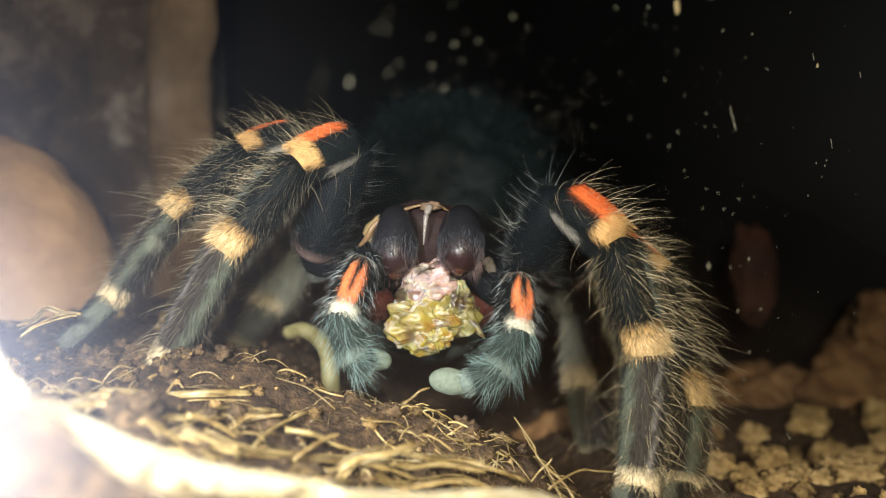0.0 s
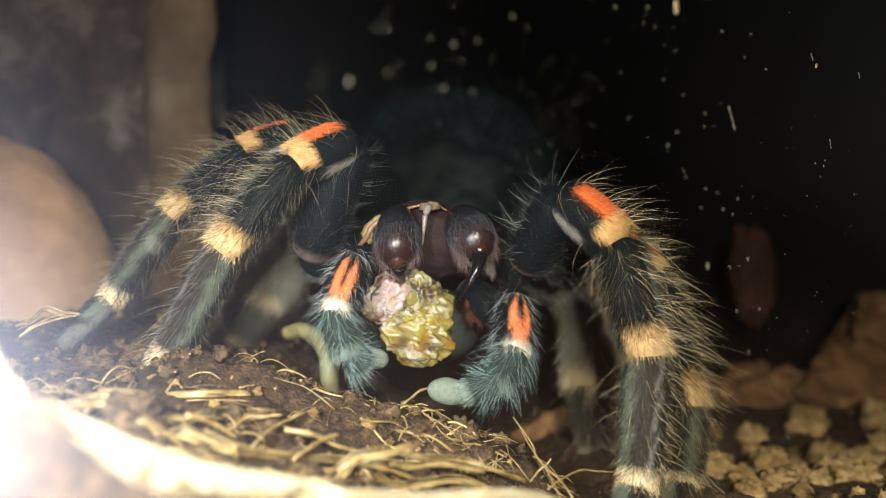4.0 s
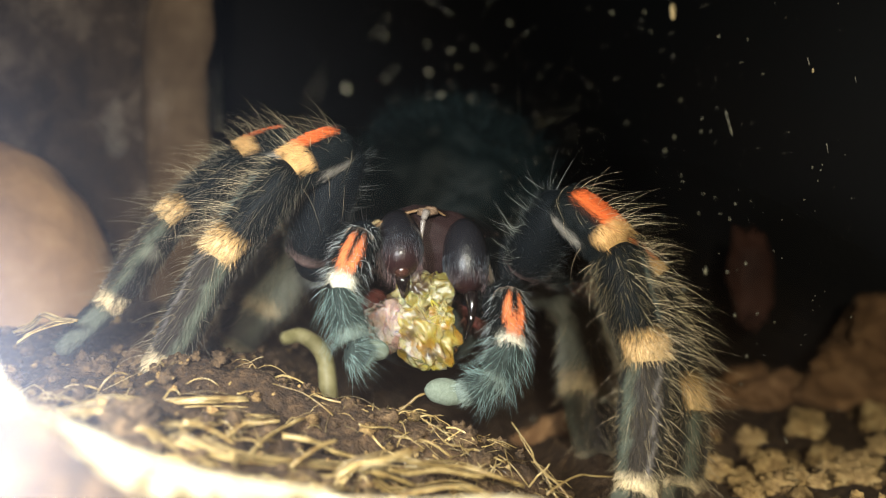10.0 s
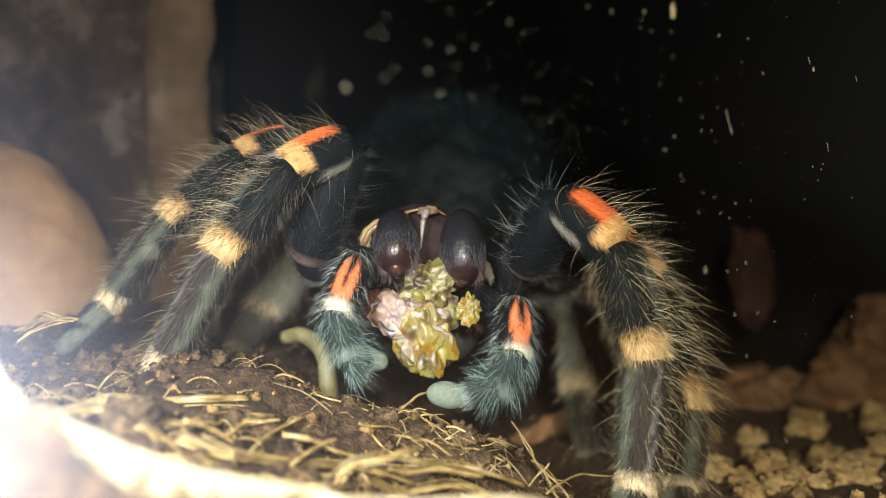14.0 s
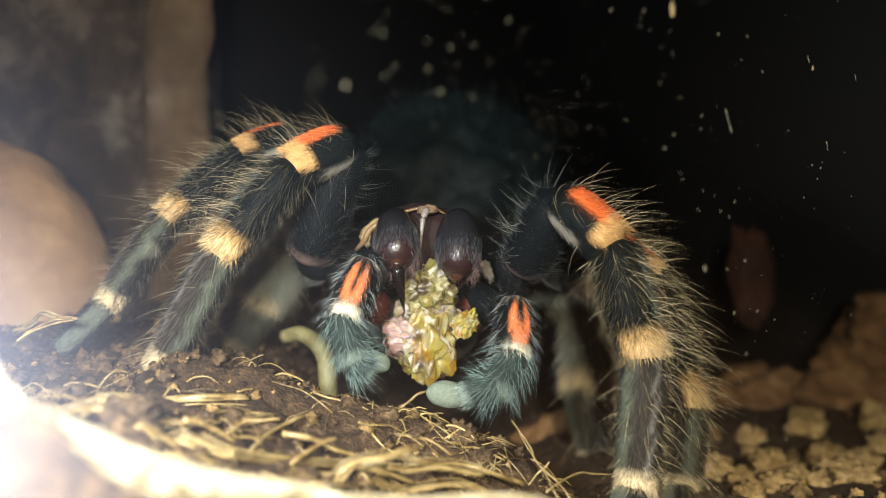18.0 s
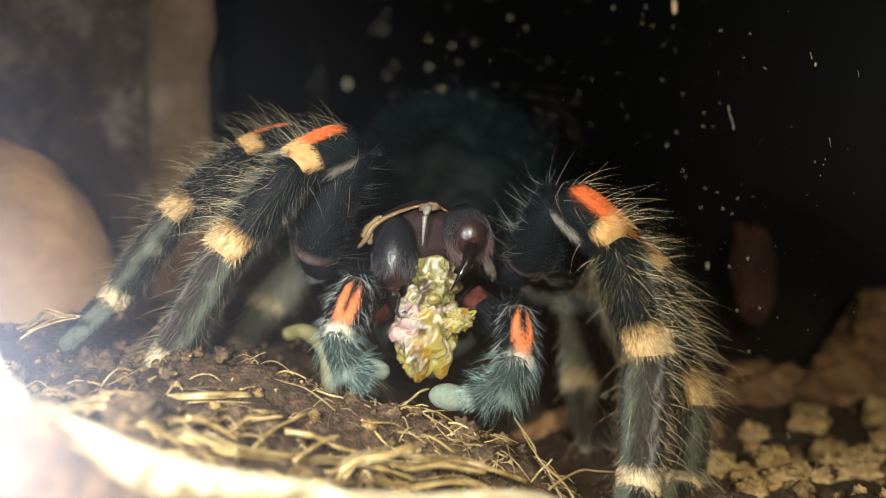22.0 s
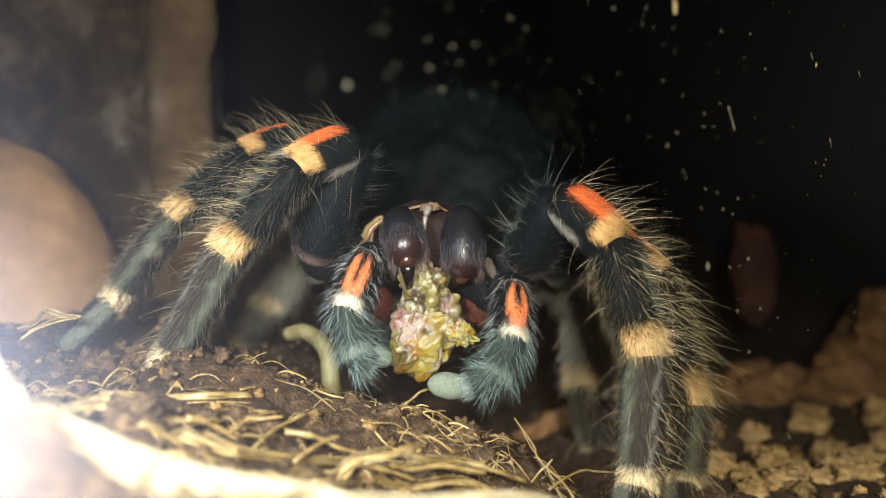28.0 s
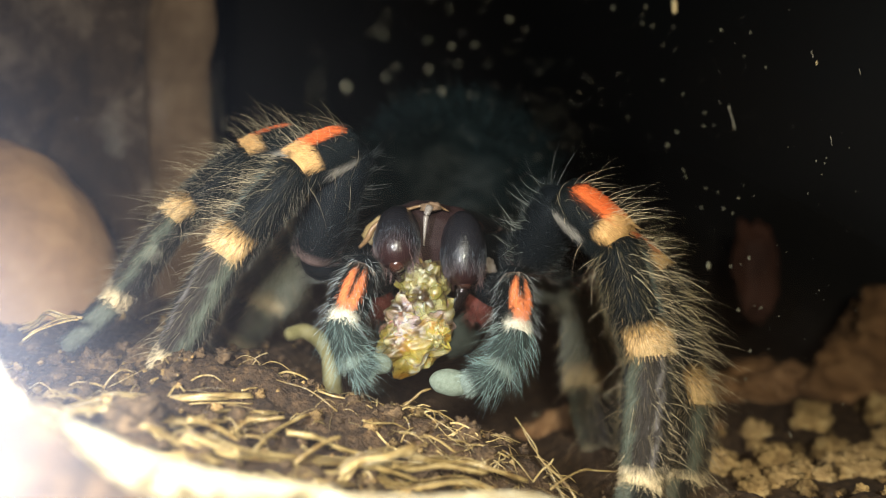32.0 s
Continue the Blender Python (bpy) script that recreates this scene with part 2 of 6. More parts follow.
def mesh_of(name, piece, mat, origin=(0, 0, 0)):
    v, f, c = piece
    v = (v - np.asarray(origin, float)) * MM
    f = np.asarray(f, np.int32)
    me = bpy.data.meshes.new(name)
    me.vertices.add(len(v))
    me.vertices.foreach_set("co", v.astype(np.float32).ravel())
    me.loops.add(f.size)
    me.loops.foreach_set("vertex_index", f.ravel())
    me.polygons.add(len(f))
    me.polygons.foreach_set("loop_start", np.arange(0, f.size, 3, dtype=np.int32))
    me.update(calc_edges=True)
    me.polygons.foreach_set("use_smooth", np.ones(len(f), bool))
    at = me.color_attributes.new("pigment", "FLOAT_COLOR", "POINT")
    at.data.foreach_set("color", np.hstack([np.broadcast_to(c, (len(v), 3)), np.ones((len(v), 1))]).astype(np.float32).ravel())
    me.materials.append(mat)
    return me


WHERE = {}


def part(name, piece, mat, parent=None, label="", origin=(0, 0, 0), kind=""):
    """One mesh object, its origin at a place of the tank, under a thing or a part."""
    ob = new(name, mesh_of(name, piece, mat, origin))
    WHERE[ob.name] = np.asarray(origin, float)
    base = WHERE[parent.name] if parent else np.zeros(3)
    ob.parent = parent
    ob.location = (WHERE[ob.name] - base) * MM
    return tagged(ob, label, kind=kind)


def base_of(name, origin):
    ob = new(name)
    ob.empty_display_size = 0.004
    ob.location = np.asarray(origin, float) * MM
    WHERE[ob.name] = np.asarray(origin, float)
    return ob


def grid_tris(rows, sides, closed=True):
    i, j = np.meshgrid(np.arange(rows - 1), np.arange(sides if closed else sides - 1), indexing="ij")
    a = i * sides + j
    b = i * sides + (j + 1) % sides
    quads = np.stack([a, b, b + sides, a + sides], -1).reshape(-1, 4)
    return np.vstack([quads[:, [0, 1, 2]], quads[:, [0, 2, 3]]])


def tube(points, radii, sides=8, colour=(0.1, 0.1, 0.1), flat=1.0, up=(0, 0, 1)):
    """A closed tube along a line of points."""
    p, r = np.asarray(points, float), np.asarray(radii, float)
    d = np.gradient(p, axis=0)
    ang = np.linspace(0, 2 * np.pi, sides, endpoint=False)
    rings = []
    for q, t, k in zip(p, d, r):
        a, n, s = basis(t, up if abs(unit(t) @ unit(up)) < 0.95 else (1, 0.3, 0))
        rings.append(q + k * (np.cos(ang)[:, None] * n * flat + np.sin(ang)[:, None] * s))
    v = np.vstack(rings + [p[:1], p[-1:]])
    m = len(p) * sides
    j = np.arange(sides)
    caps = np.vstack([np.stack([np.full(sides, m), (j + 1) % sides, j], -1),
                      np.stack([np.full(sides, m + 1), m - sides + j, m - sides + (j + 1) % sides], -1)])
    return v, np.vstack([grid_tris(len(p), sides), caps]), np.asarray(colour, float)


def spline(points, count):
    """A smooth line (Catmull-Rom) through a few points."""
    p = np.asarray(points, float)
    p = np.vstack([2 * p[0] - p[1], p, 2 * p[-1] - p[-2]])
    u = np.linspace(0, len(p) - 3 - 1e-6, count)
    i, t = u.astype(int), (u % 1)[:, None]
    a, b, c, d = p[i], p[i + 1], p[i + 2], p[i + 3]
    return 0.5 * (2 * b + (c - a) * t + (2 * a - 5 * b + 4 * c - d) * t**2 + (3 * b - a - 3 * c + d) * t**3)


def ball(centre, radii, colour, rough=0.0, scale=1.0, seed=0, seg=28, turn=None):
    """A rounded lump, uneven by noise."""
    th, ph = np.linspace(0.02, np.pi - 0.02, seg), np.linspace(0, 2 * np.pi, seg, endpoint=False)
    t, p = np.meshgrid(th, ph, indexing="ij")
    d = np.stack([np.sin(t) * np.cos(p), np.sin(t) * np.sin(p), np.cos(t)], -1).reshape(-1, 3)
    if rough:
        k = np.array([noise.fractal(Vector(q * scale) + Vector((seed * 7.1, 3.3 * seed, 0)), 0.8, 2.1, 4) for q in d])
        v = d * (1 + rough * k)[:, None]
    else:
        v = d.copy()
    v = v * np.asarray(radii, float)
    if turn is not None:
        v = v @ np.array(Euler([radians(a) for a in turn]).to_matrix()).T
    return v + np.asarray(centre, float), grid_tris(seg, seg), np.asarray(colour, float)


def hairs(root, way, length, width, bend, colour, stations=3):
    """Tapered three-sided bristles. bend: the sideways pull at the tip, as a share of the length."""
    root, way, bend = np.asarray(root, float), unit(way), np.broadcast_to(bend, np.shape(root))
    count = len(root)
    a = unit(np.cross(way, np.where(np.abs(way[:, 2:]) < 0.9, [[0, 0, 1.0]], [[1.0, 0, 0]])))
    b = np.cross(way, a)
    tri = [(np.cos(k), np.sin(k)) for k in (0, 2.094, 4.189)]
    verts = []
    for t in np.linspace(0, 1, stations + 1)[:-1]:
        c = root + way * (length * t)[:, None] + bend * (length * t * t)[:, None]
        for x, y in tri:
            verts.append(c + (a * x + b * y) * (width * (1 - 0.85 * t))[:, None])
    verts.append(root + (way + bend) * length[:, None])
    v = np.stack(verts, 1)
    k = v.shape[1]
    f = []
    for s in range(stations - 1):
        for j in range(3):
            p, q = s * 3 + j, s * 3 + (j + 1) % 3
            f += [(p, q, q + 3), (p, q + 3, p + 3)]
    for j in range(3):
        f.append(((stations - 1) * 3 + j, (stations - 1) * 3 + (j + 1) % 3, k - 1))
    f = (np.array(f)[None] + (np.arange(count) * k)[:, None, None]).reshape(-1, 3)
    return v.reshape(-1, 3), f, np.repeat(np.broadcast_to(colour, (count, 3)), k, axis=0)


# ---- the tank: its front glass runs obliquely past the lens ----
ALONG, INTO, FRONT = np.array([0.8, 0.6, 0]), np.array([-0.6, 0.8, 0]), np.array([0, 60.0, 0])


def tank(u, v, z):
    """A place from the way along the front glass, the depth behind it and the height."""
    return FRONT + ALONG * u + INTO * v + np.array([0, 0, z])


def box(a, b):
    """A box in tank directions, bevelled by a narrow chamfer."""
    c = min(0.6, min(abs(q - p) for p, q in zip(a, b)) * 0.2)
    bm = bmesh.new()
    bmesh.ops.create_cube(bm, size=1)
    for q in bm.verts:
        q.co = [(p + r) / 2 + k * (r - p) for p, r, k in zip(a, b, q.co)]
    bmesh.ops.bevel(bm, geom=bm.edges[:], offset=c, segments=1, affect="EDGES")
    bmesh.ops.triangulate(bm, faces=bm.faces[:])
    bm.verts.index_update()
    v = np.array([tank(*q.co) for q in bm.verts])
    f = np.array([[q.index for q in face.verts] for face in bm.faces])
    bm.free()
    return v, f, np.array([0.5, 0.5, 0.5])


def smooth(x):
    x = np.clip(x, 0, 1)
    return x * x * (3 - 2 * x)


def height(x, y):
    """The lie of the substrate: a bank that falls away to a hollow, heaped against the front glass."""
    u = 0.8 * x + 0.6 * (y - 60)
    v = -0.6 * x + 0.8 * (y - 60)
    z = -8 + 18 * smooth((24 - x) / 62)
    z = z + 6.5 * np.exp(-(v / 5.0) ** 2) * smooth((20 - u) / 14)
    z = z + 7.5 * np.exp(-(((u + 37) / 10) ** 2) - (v / 6.0) ** 2)
    # the brow of the bank, and the hollow behind it in which the animal crouches
    brow = (4 + 2.8 * smooth((x + 15) / 15)) * smooth((23 - x) / 15) * smooth((x + 42) / 12)
    z = z + brow * np.exp(-((y - 98) / np.where(y < 98, 5.5, 7.0)) ** 2)
    z = z - 6 * smooth((y - 104) / 12) * smooth((x + 32) / 10) * smooth((26 - x) / 10)
    z = z - 5 * smooth((x - 36) / 14) * smooth((y - 104) / 20)
    z = z - 5 * smooth((y - 125) / 40) * smooth((x - 5) / 30) + 5 * smooth((-x - 30) / 40) * smooth((y - 120) / 40)
    return z


def ground_piece():
    us = np.concatenate([np.linspace(-180, -50, 30), np.linspace(-49, 90, 300), np.linspace(91, 250, 50)])
    vs = np.concatenate([np.linspace(0.4, 90, 230), np.linspace(91, 262, 50)])
    u, v = np.meshgrid(us, vs, indexing="ij")
    x, y = 0.8 * u - 0.6 * v, 60 + 0.6 * u + 0.8 * v
    z = height(x, y)
    rough = np.array([noise.fractal(Vector((a * 0.16, b * 0.16, 0.3)), 0.75, 2.2, 6) for a, b in zip(x.ravel(), y.ravel())]).reshape(x.shape)
    lumps = np.array([noise.voronoi(Vector((a * 0.22, b * 0.22, 0.1)))[0][0] for a, b in zip(x.ravel(), y.ravel())]).reshape(x.shape)
    z = z + 1.1 * rough + 1.6 * (0.5 - lumps)
    # the cut face that stands against the glass
    x, y, z = (np.hstack([q[:, :1], q[:, :1], q]) for q in (x, y, z))
    z[:, 0] = -30
    vs = np.concatenate([vs[:2], vs])
    p = np.stack([x, y, z], -1).reshape(-1, 3)
    return p, grid_tris(len(us), len(vs), closed=False)[:, ::-1], np.array([0.1, 0.07, 0.04])


substrate = tagged(part("ground", ground_piece(), SOIL), "dark brown peat substrate heaped against the front glass", "soil", kind="structure")
pane = tagged(part("window_1", box((-182, -4, -30), (252, 0, 280)), GLASS), "dusty glass front pane with dried water spots and painted-in glare", "glass pane", kind="structure")
pane.visible_shadow = False
tagged(part("wall_back", box((-186, 262, -30), (256, 268, 280)), DARK), "black back wall of the tank", "tank wall", kind="structure")
tagged(part("wall_left", box((-188, -4, -30), (-182, 262, 280)), DARK), "black side wall of the tank", "tank wall", kind="structure")
tagged(part("wall_right", box((252, -4, -30), (258, 262, 280)), DARK), "black side wall of the tank", "tank wall", kind="structure")
tagged(part("ceiling", box((-188, -4, 280), (258, 268, 286)), DARK), "black lid of the tank", "tank lid", kind="structure")
tagged(part("floor", box((-320, -260, -36), (390, 380, -30)), WOOD), "dark wooden table top under the tank", "table top", kind="structure")


def bark_slab():
    """An upright slab of cork bark with ridges and a rounded edge."""
    us, zs = np.linspace(0, 1, 44), np.linspace(0, 1, 60)
    a, b = np.meshgrid(us, zs, indexing="ij")
    x, z = -170 + 106 * a, -10 + 150 * b
    ridge = np.array([noise.fractal(Vector((p * 0.05, 4.0, q * 0.018)), 0.8, 2.1, 5) for p, q in zip(x.ravel(), z.ravel())]).reshape(x.shape)
    y = 200 + 0.15 * (x + 60) - 6 * ridge + 14 * a**14
    fr = np.stack([x, y, z], -1).reshape(-1, 3)
    bk = fr + [0, 14, 0]
    n = len(fr)
    f = grid_tris(44, 60, closed=False)
    i = np.arange(43)
    j = np.arange(59)
    rim = [np.stack([43 * 60 + j, 43 * 60 + j + 1, n + 43 * 60 + j + 1], -1), np.stack([43 * 60 + j, n + 43 * 60 + j + 1, n + 43 * 60 + j], -1),
           np.stack([i * 60 + 59, n + i * 60 + 59, n + (i + 1) * 60 + 59], -1), np.stack([i * 60 + 59, n + (i + 1) * 60 + 59, (i + 1) * 60 + 59], -1)]
    return np.vstack([fr, bk]), np.vstack([f, f[:, ::-1] + n] + rim), np.array([0.3, 0.2, 0.1])


slab = tagged(part("cork_slab", bark_slab(), BARK, origin=(-115, 207, -5)), "upright brown cork bark slab with dark ridges", "bark")


def cork_strip():
    """A narrow upright strip of paler cork, rough-sided."""
    line = np.array([(-66 + 1.2 * math.sin(z * 0.07), 195, z) for z in np.linspace(-4, 150, 40)])
    v, f, c = tube(line, np.full(40, 8.5), 16, (0.2, 0.14, 0.1))
    q = v[: 40 * 16]
    q[:, 1] = 195 + (q[:, 1] - 195) * 0.5
    v[: 40 * 16] = q + np.array([[noise.noise(Vector(p * 0.12)), noise.noise(Vector(p * 0.12 + 9)), 0] for p in q]) * 1.6
    return v, f, c


tagged(part("cork_strip", cork_strip(), STRIP, origin=(-66, 195, -4)), "narrow upright strip of pale brown cork bark", "bark")
tagged(part("rounded_stone", ball((-100.5, 158, 21), (33, 20, 30), (0.5, 0.4, 0.3), 0.06, 1.4, 3, 40), STONE, origin=(-92, 158, 4)),
       "smooth tan rounded stone half sunk in the soil", "stone")
tagged(part("clay_shard", ball((104, 256, 18), (7, 5, 17), (0.4, 0.1, 0.1), 0.35, 1.3, 5, 26), CLAY, origin=(104, 258, -12)),
       "dull red clay shard standing in the soil", "clay shard")
for k, (x, y, z, r) in enumerate([(31, 170, -23, 17), (58, 196, -27, 16), (124, 226, -16, 19), (146, 234, -5, 24), (100, 238, -24, 20), (84, 226, -27, 16)]):
    tagged(part("soil_mound", ball((x, y, z), (r, r * 0.7, r * 0.75), (0.3, 0.2, 0.1), 0.35, 1.6, 20 + k, 30), MOUND, origin=(x, y, z - r * 0.5)),
           "brown heaped mound of loose soil", "soil mound", "mounds at the back of the tank")


def curl(a, b, sag, seed, count=14, wave=0.028):
    """A wavering line from a to b."""
    r = np.random.default_rng(seed)
    a, b = np.asarray(a, float), np.asarray(b, float)
    t = np.linspace(0, 1, 5)[:, None]
    p = a + (b - a) * t
    p[1:-1] += r.normal(0, np.linalg.norm(b - a) * wave, (3, 3))
    p[:, 2] += sag * np.sin(np.pi * t[:, 0])
    return spline(p, count)


def strand(a, b, sag, r0, r1, seed, flat=1.0):
    """A single fibre, or a coarse strand split into a bundle of them."""
    p = curl(a, b, sag, seed)
    if r0 > 0.35:
        r = np.random.default_rng(seed)
        t = np.linspace(0, 1, len(p))[:, None]
        pieces = [tube(p, np.linspace(r0, r1, len(p)) * 0.62, 7, (0.5, 0.35, 0.15))]
        for k in range(9):
            off = r.normal(0, 0.42, 3) * r0 + r.normal(0, 0.9, 3) * r0 * (t - r.random()) + 0.2 * r0 * np.sin(6 * t + r.uniform(0, 6, 3))
            lo, hi = int(r.integers(0, 4)), len(p) - int(r.integers(0, 4))
            pieces.append(tube((p + off)[lo:hi], np.linspace(r0, r1, len(p))[lo:hi] * r.uniform(0.14, 0.36), 6, (0.5, 0.35, 0.15)))
        return join(pieces)
    return tube(p, np.linspace(r0, r1, len(p)) * (1 + 0.15 * np.sin(np.arange(len(p)) * 1.7 + seed)), 7, (0.5, 0.35, 0.15), flat)


FIBRES = [
    ((-28.3, 72.0, 10.9), (-25.1, 75.0, 7.2), 0.4, 0.40, 0.28), ((-25.4, 76.0, 10.5), (-21.2, 79.0, 7.6), 0.4, 0.35, 0.24), ((-24.7, 84.0, 6.8), (-18.2, 87.0, 8.2), 0.4, 0.45, 0.32),
    ((-16.8, 82.0, 7.7), (-9.0, 85.0, 4.5), 0.4, 0.35, 0.24), ((-10.3, 76.0, 4.9), (-3.1, 79.0, 7.0), 0.4, 0.70, 0.49), ((-5.2, 84.0, 4.8), (9.4, 87.0, 0.8), 0.4, 0.45, 0.32),
    ((-20.1, 74.0, 8.0), (-20.4, 77.0, 3.8), 0.4, 0.30, 0.21), ((-26.0, 70.0, 8.5), (-20.6, 73.0, 6.9), 0.4, 0.40, 0.28), ((-9.8, 92.0, 6.7), (-4.5, 95.0, 4.7), 0.4, 0.15, 0.10),
    ((-5.5, 80.0, 4.7), (4.6, 83.0, 2.9), 0.4, 0.35, 0.24), ((-15.2, 78.0, 5.5), (-11.0, 81.0, 7.4), 0.4, 0.30, 0.21), ((-36.4, 78.0, 10.4), (-31.3, 81.0, 11.3), 0.4, 0.50, 0.35),
    # start, end, rise, radii; the coarse strands that lie on the bank
    ((-43, 84, 9.5), (-23.3, 92, 9.8), 0.8, 0.75, 0.6), ((-30, 80, 8.6), (-19, 92, 7.6), 0.8, 0.45, 0.3),
    ((8.8, 95, 6.2), (16.5, 90, -4.5), 0.4, 0.06, 0.15), ((12.5, 91, -1.5), (21.4, 95, -0.6), 1.0, 0.16, 0.09), ((9.6, 94, 4.9), (15.2, 90.5, -3.8), -0.3, 0.05, 0.11),
    ((13.2, 93, 1.6), (10.8, 94, -1.5), 0.1, 0.1, 0.12), ((-7.5, 100, 3.8), (-3.6, 99, 5.4), 0.1, 0.14, 0.1),
    ((-30, 112, 10.4), (-26, 113, 12.0), 0.1, 0.1, 0.08), ((-36, 109, 12.4), (-31, 109, 10.4), 0.5, 0.1, 0.1),
    ((-6.5, 103, 5.2), (-1.8, 104, 8.2), 0.6, 0.22, 0.18), ((-25, 74, 9.5), (-3, 84, 1.8), 0.7, 0.5, 0.4),
    ((-14, 82, 3.2), (7, 88, -1.6), 1.1, 0.5, 0.36), ((-12, 90, 3.2), (9, 92, -0.8), 0.8, 0.2, 0.13),
    ((-16, 95, 5.2), (2, 95, 1.4), 0.8, 0.2, 0.16), ((-4, 97, 3.2), (8, 95, 1.2), 0.5, 0.14, 0.1),
    ((-34, 53, 15.8), (-15, 60, 6.9), -0.6, 0.9, 0.8), ((-17, 61, 6.9), (8, 67.5, 3.6), -0.4, 0.9, 0.6),
    ((-58, 106, 15), (-50, 106, 18), 1.0, 0.5, 0.35), ((-61, 110, 16), (-53, 110, 17), 1.4, 0.4, 0.3),
    ((-20, 78, 6.0), (-16, 96, 6.4), 0.7, 0.3, 0.25), ((-36, 72, 12.0), (-24, 84, 8.6), 0.8, 0.4, 0.3),
]
for k, (a, b, sag, r0, r1) in enumerate(FIBRES):
    words = "thick pale coconut fibre strand on the soil bank" if r0 > 0.4 else "thin curled tan coconut fibre on the soil"
    tagged(part("coconut_fibre", strand(a, b, sag, r0, r1, k), FIBRE, origin=a), words, "plant fibre", "fibres on the substrate")

# a matted bundle of fibres pressed along the foot of the glass
MAT = spline([tank(u, 2.2, z) for u, z in ((-33, 24), (-30.5, 20.8), (-28.9, 18.4), (-27.4, 17.3), (-25, 15.9), (-21.5, 14.0), (-18, 12.2), (-9, 9.6), (1, 7.3), (12, 5.0), (19, 1.6))], 70)


def matted():
    r = np.random.default_rng(33)
    pieces = []
    for k in range(36):
        lo = int(r.integers(0, 52))
        hi = min(70, lo + int(r.integers(14, 34)))
        t = np.linspace(0, 1, hi - lo)[:, None]
        off = r.normal(0, 0.55, 3) + r.normal(0, 0.7, 3) * (t - 0.5) + 0.15 * np.sin(9 * t + r.uniform(0, 6, 3))
        line = MAT[lo:hi] + off * [0.5, 1, 0.8] - [0, 0, 1.1]
        pieces.append(tube(line, np.full(hi - lo, r.uniform(0.16, 0.5)), 7, (0.5, 0.35, 0.15)))
    # at its end more strands lie below one another, filling out the white glare
    for k in range(130):
        lo = int(r.integers(0, 26)) if k > 6 else 0
        hi = lo + int(r.integers(12, 24))
        t = np.linspace(0, 1, hi - lo)[:, None]
        down = r.uniform(0, 8.5) if k > 6 else 0.0
        line = MAT[lo:hi] + r.normal(0, 0.3, 3) + r.normal(0, 0.6, 3) * (t - 0.5) - [0, 0, 0.8 + down]
        pieces.append(tube(line, np.full(hi - lo, r.uniform(0.25, 0.55)), 7, (0.5, 0.35, 0.15)))
    return join(pieces)


tagged(part("fibre_bundle", matted(), GLARE_FIBRE, origin=tank(-9, 2.2, 9)), "matted fibre bundle pressed against the front glass, whitened in colour for glare", "plant fibre", "fibres on the substrate")

tagged(part("pale_root", tube(spline([(-26, 128, 13), (-22.5, 126, 13.6), (-19, 124, 11), (-18.0, 123, 6), (-17.6, 123, -4)], 22), np.linspace(1.2, 1.6, 22), 12), ROOT,
            origin=(-17.6, 123, -3)), "pale yellow bent root rising from the soil", "root")


def litter():
    """Fine fibres strewn over the bank; the coarser ones are things of their own."""
    pieces, coarse = [], []
    r = np.random.default_rng(11)
    for k in range(420):
        u, v = r.uniform(-45, 22), 1 + 55 * r.random() ** 1.3
        x, y = 0.8 * u - 0.6 * v, 60 + 0.6 * u + 0.8 * v
        if x > 14:
            continue
        ang, ln = r.uniform(-0.6, 1.0) if r.random() < 0.5 else r.uniform(0, 6.28), 1.2 + 7 * r.random() ** 1.6
        dx, dy = math.cos(ang) * ln, math.sin(ang) * ln * 0.7
        if -0.6 * (x + dx) + 0.8 * (y + dy - 60) < 1:
            continue
        z0, z1 = height(x, y) + r.uniform(0.1, 1.0), height(x + dx, y + dy) + r.uniform(0.2, 1.6)
        w = 0.035 + 0.16 * r.random() ** 2.5
        (coarse if w > 0.085 else pieces).append(tube(curl((x, y, z0), (x + dx, y + dy, z1), r.uniform(0, 1.2), 100 + k, 9, 0.016), np.linspace(w, w * 0.6, 9), 7 if w > 0.085 else 5, (0.4, 0.3, 0.15)))
    # a denser tangle on the brow of the bank
    for k in range(180):
        x, y = min(r.normal(2, 7), 13), r.normal(93, 4)
        ang, ln = r.normal(-0.1, 0.7), r.uniform(1.0, 5)
        dx, dy = math.cos(ang) * ln, math.sin(ang) * ln
        z0, z1 = height(x, y) + r.uniform(0.2, 1.4), height(x + dx, y + dy) + r.uniform(0.2, 1.8)
        w = 0.03 + 0.12 * r.random() ** 2
        pieces.append(tube(curl((x, y, z0), (x + dx, y + dy, z1), r.uniform(-0.3, 0.6), 900 + k, 7), np.linspace(w, w * 0.5, 7), 5, (0.4, 0.3, 0.15)))
    return join(pieces), coarse


FINE, COARSE = litter()
for piece in COARSE:
    tagged(part("coconut_fibre", piece, FIBRE, origin=piece[0][0]), "short tan coconut fibre lying on the soil", "plant fibre", "fibres on the substrate")
tagged(part("fibre_litter", FINE, FIBRE), "fine tangled tan coconut fibres strewn over soil", "plant fibre", kind="stuff")


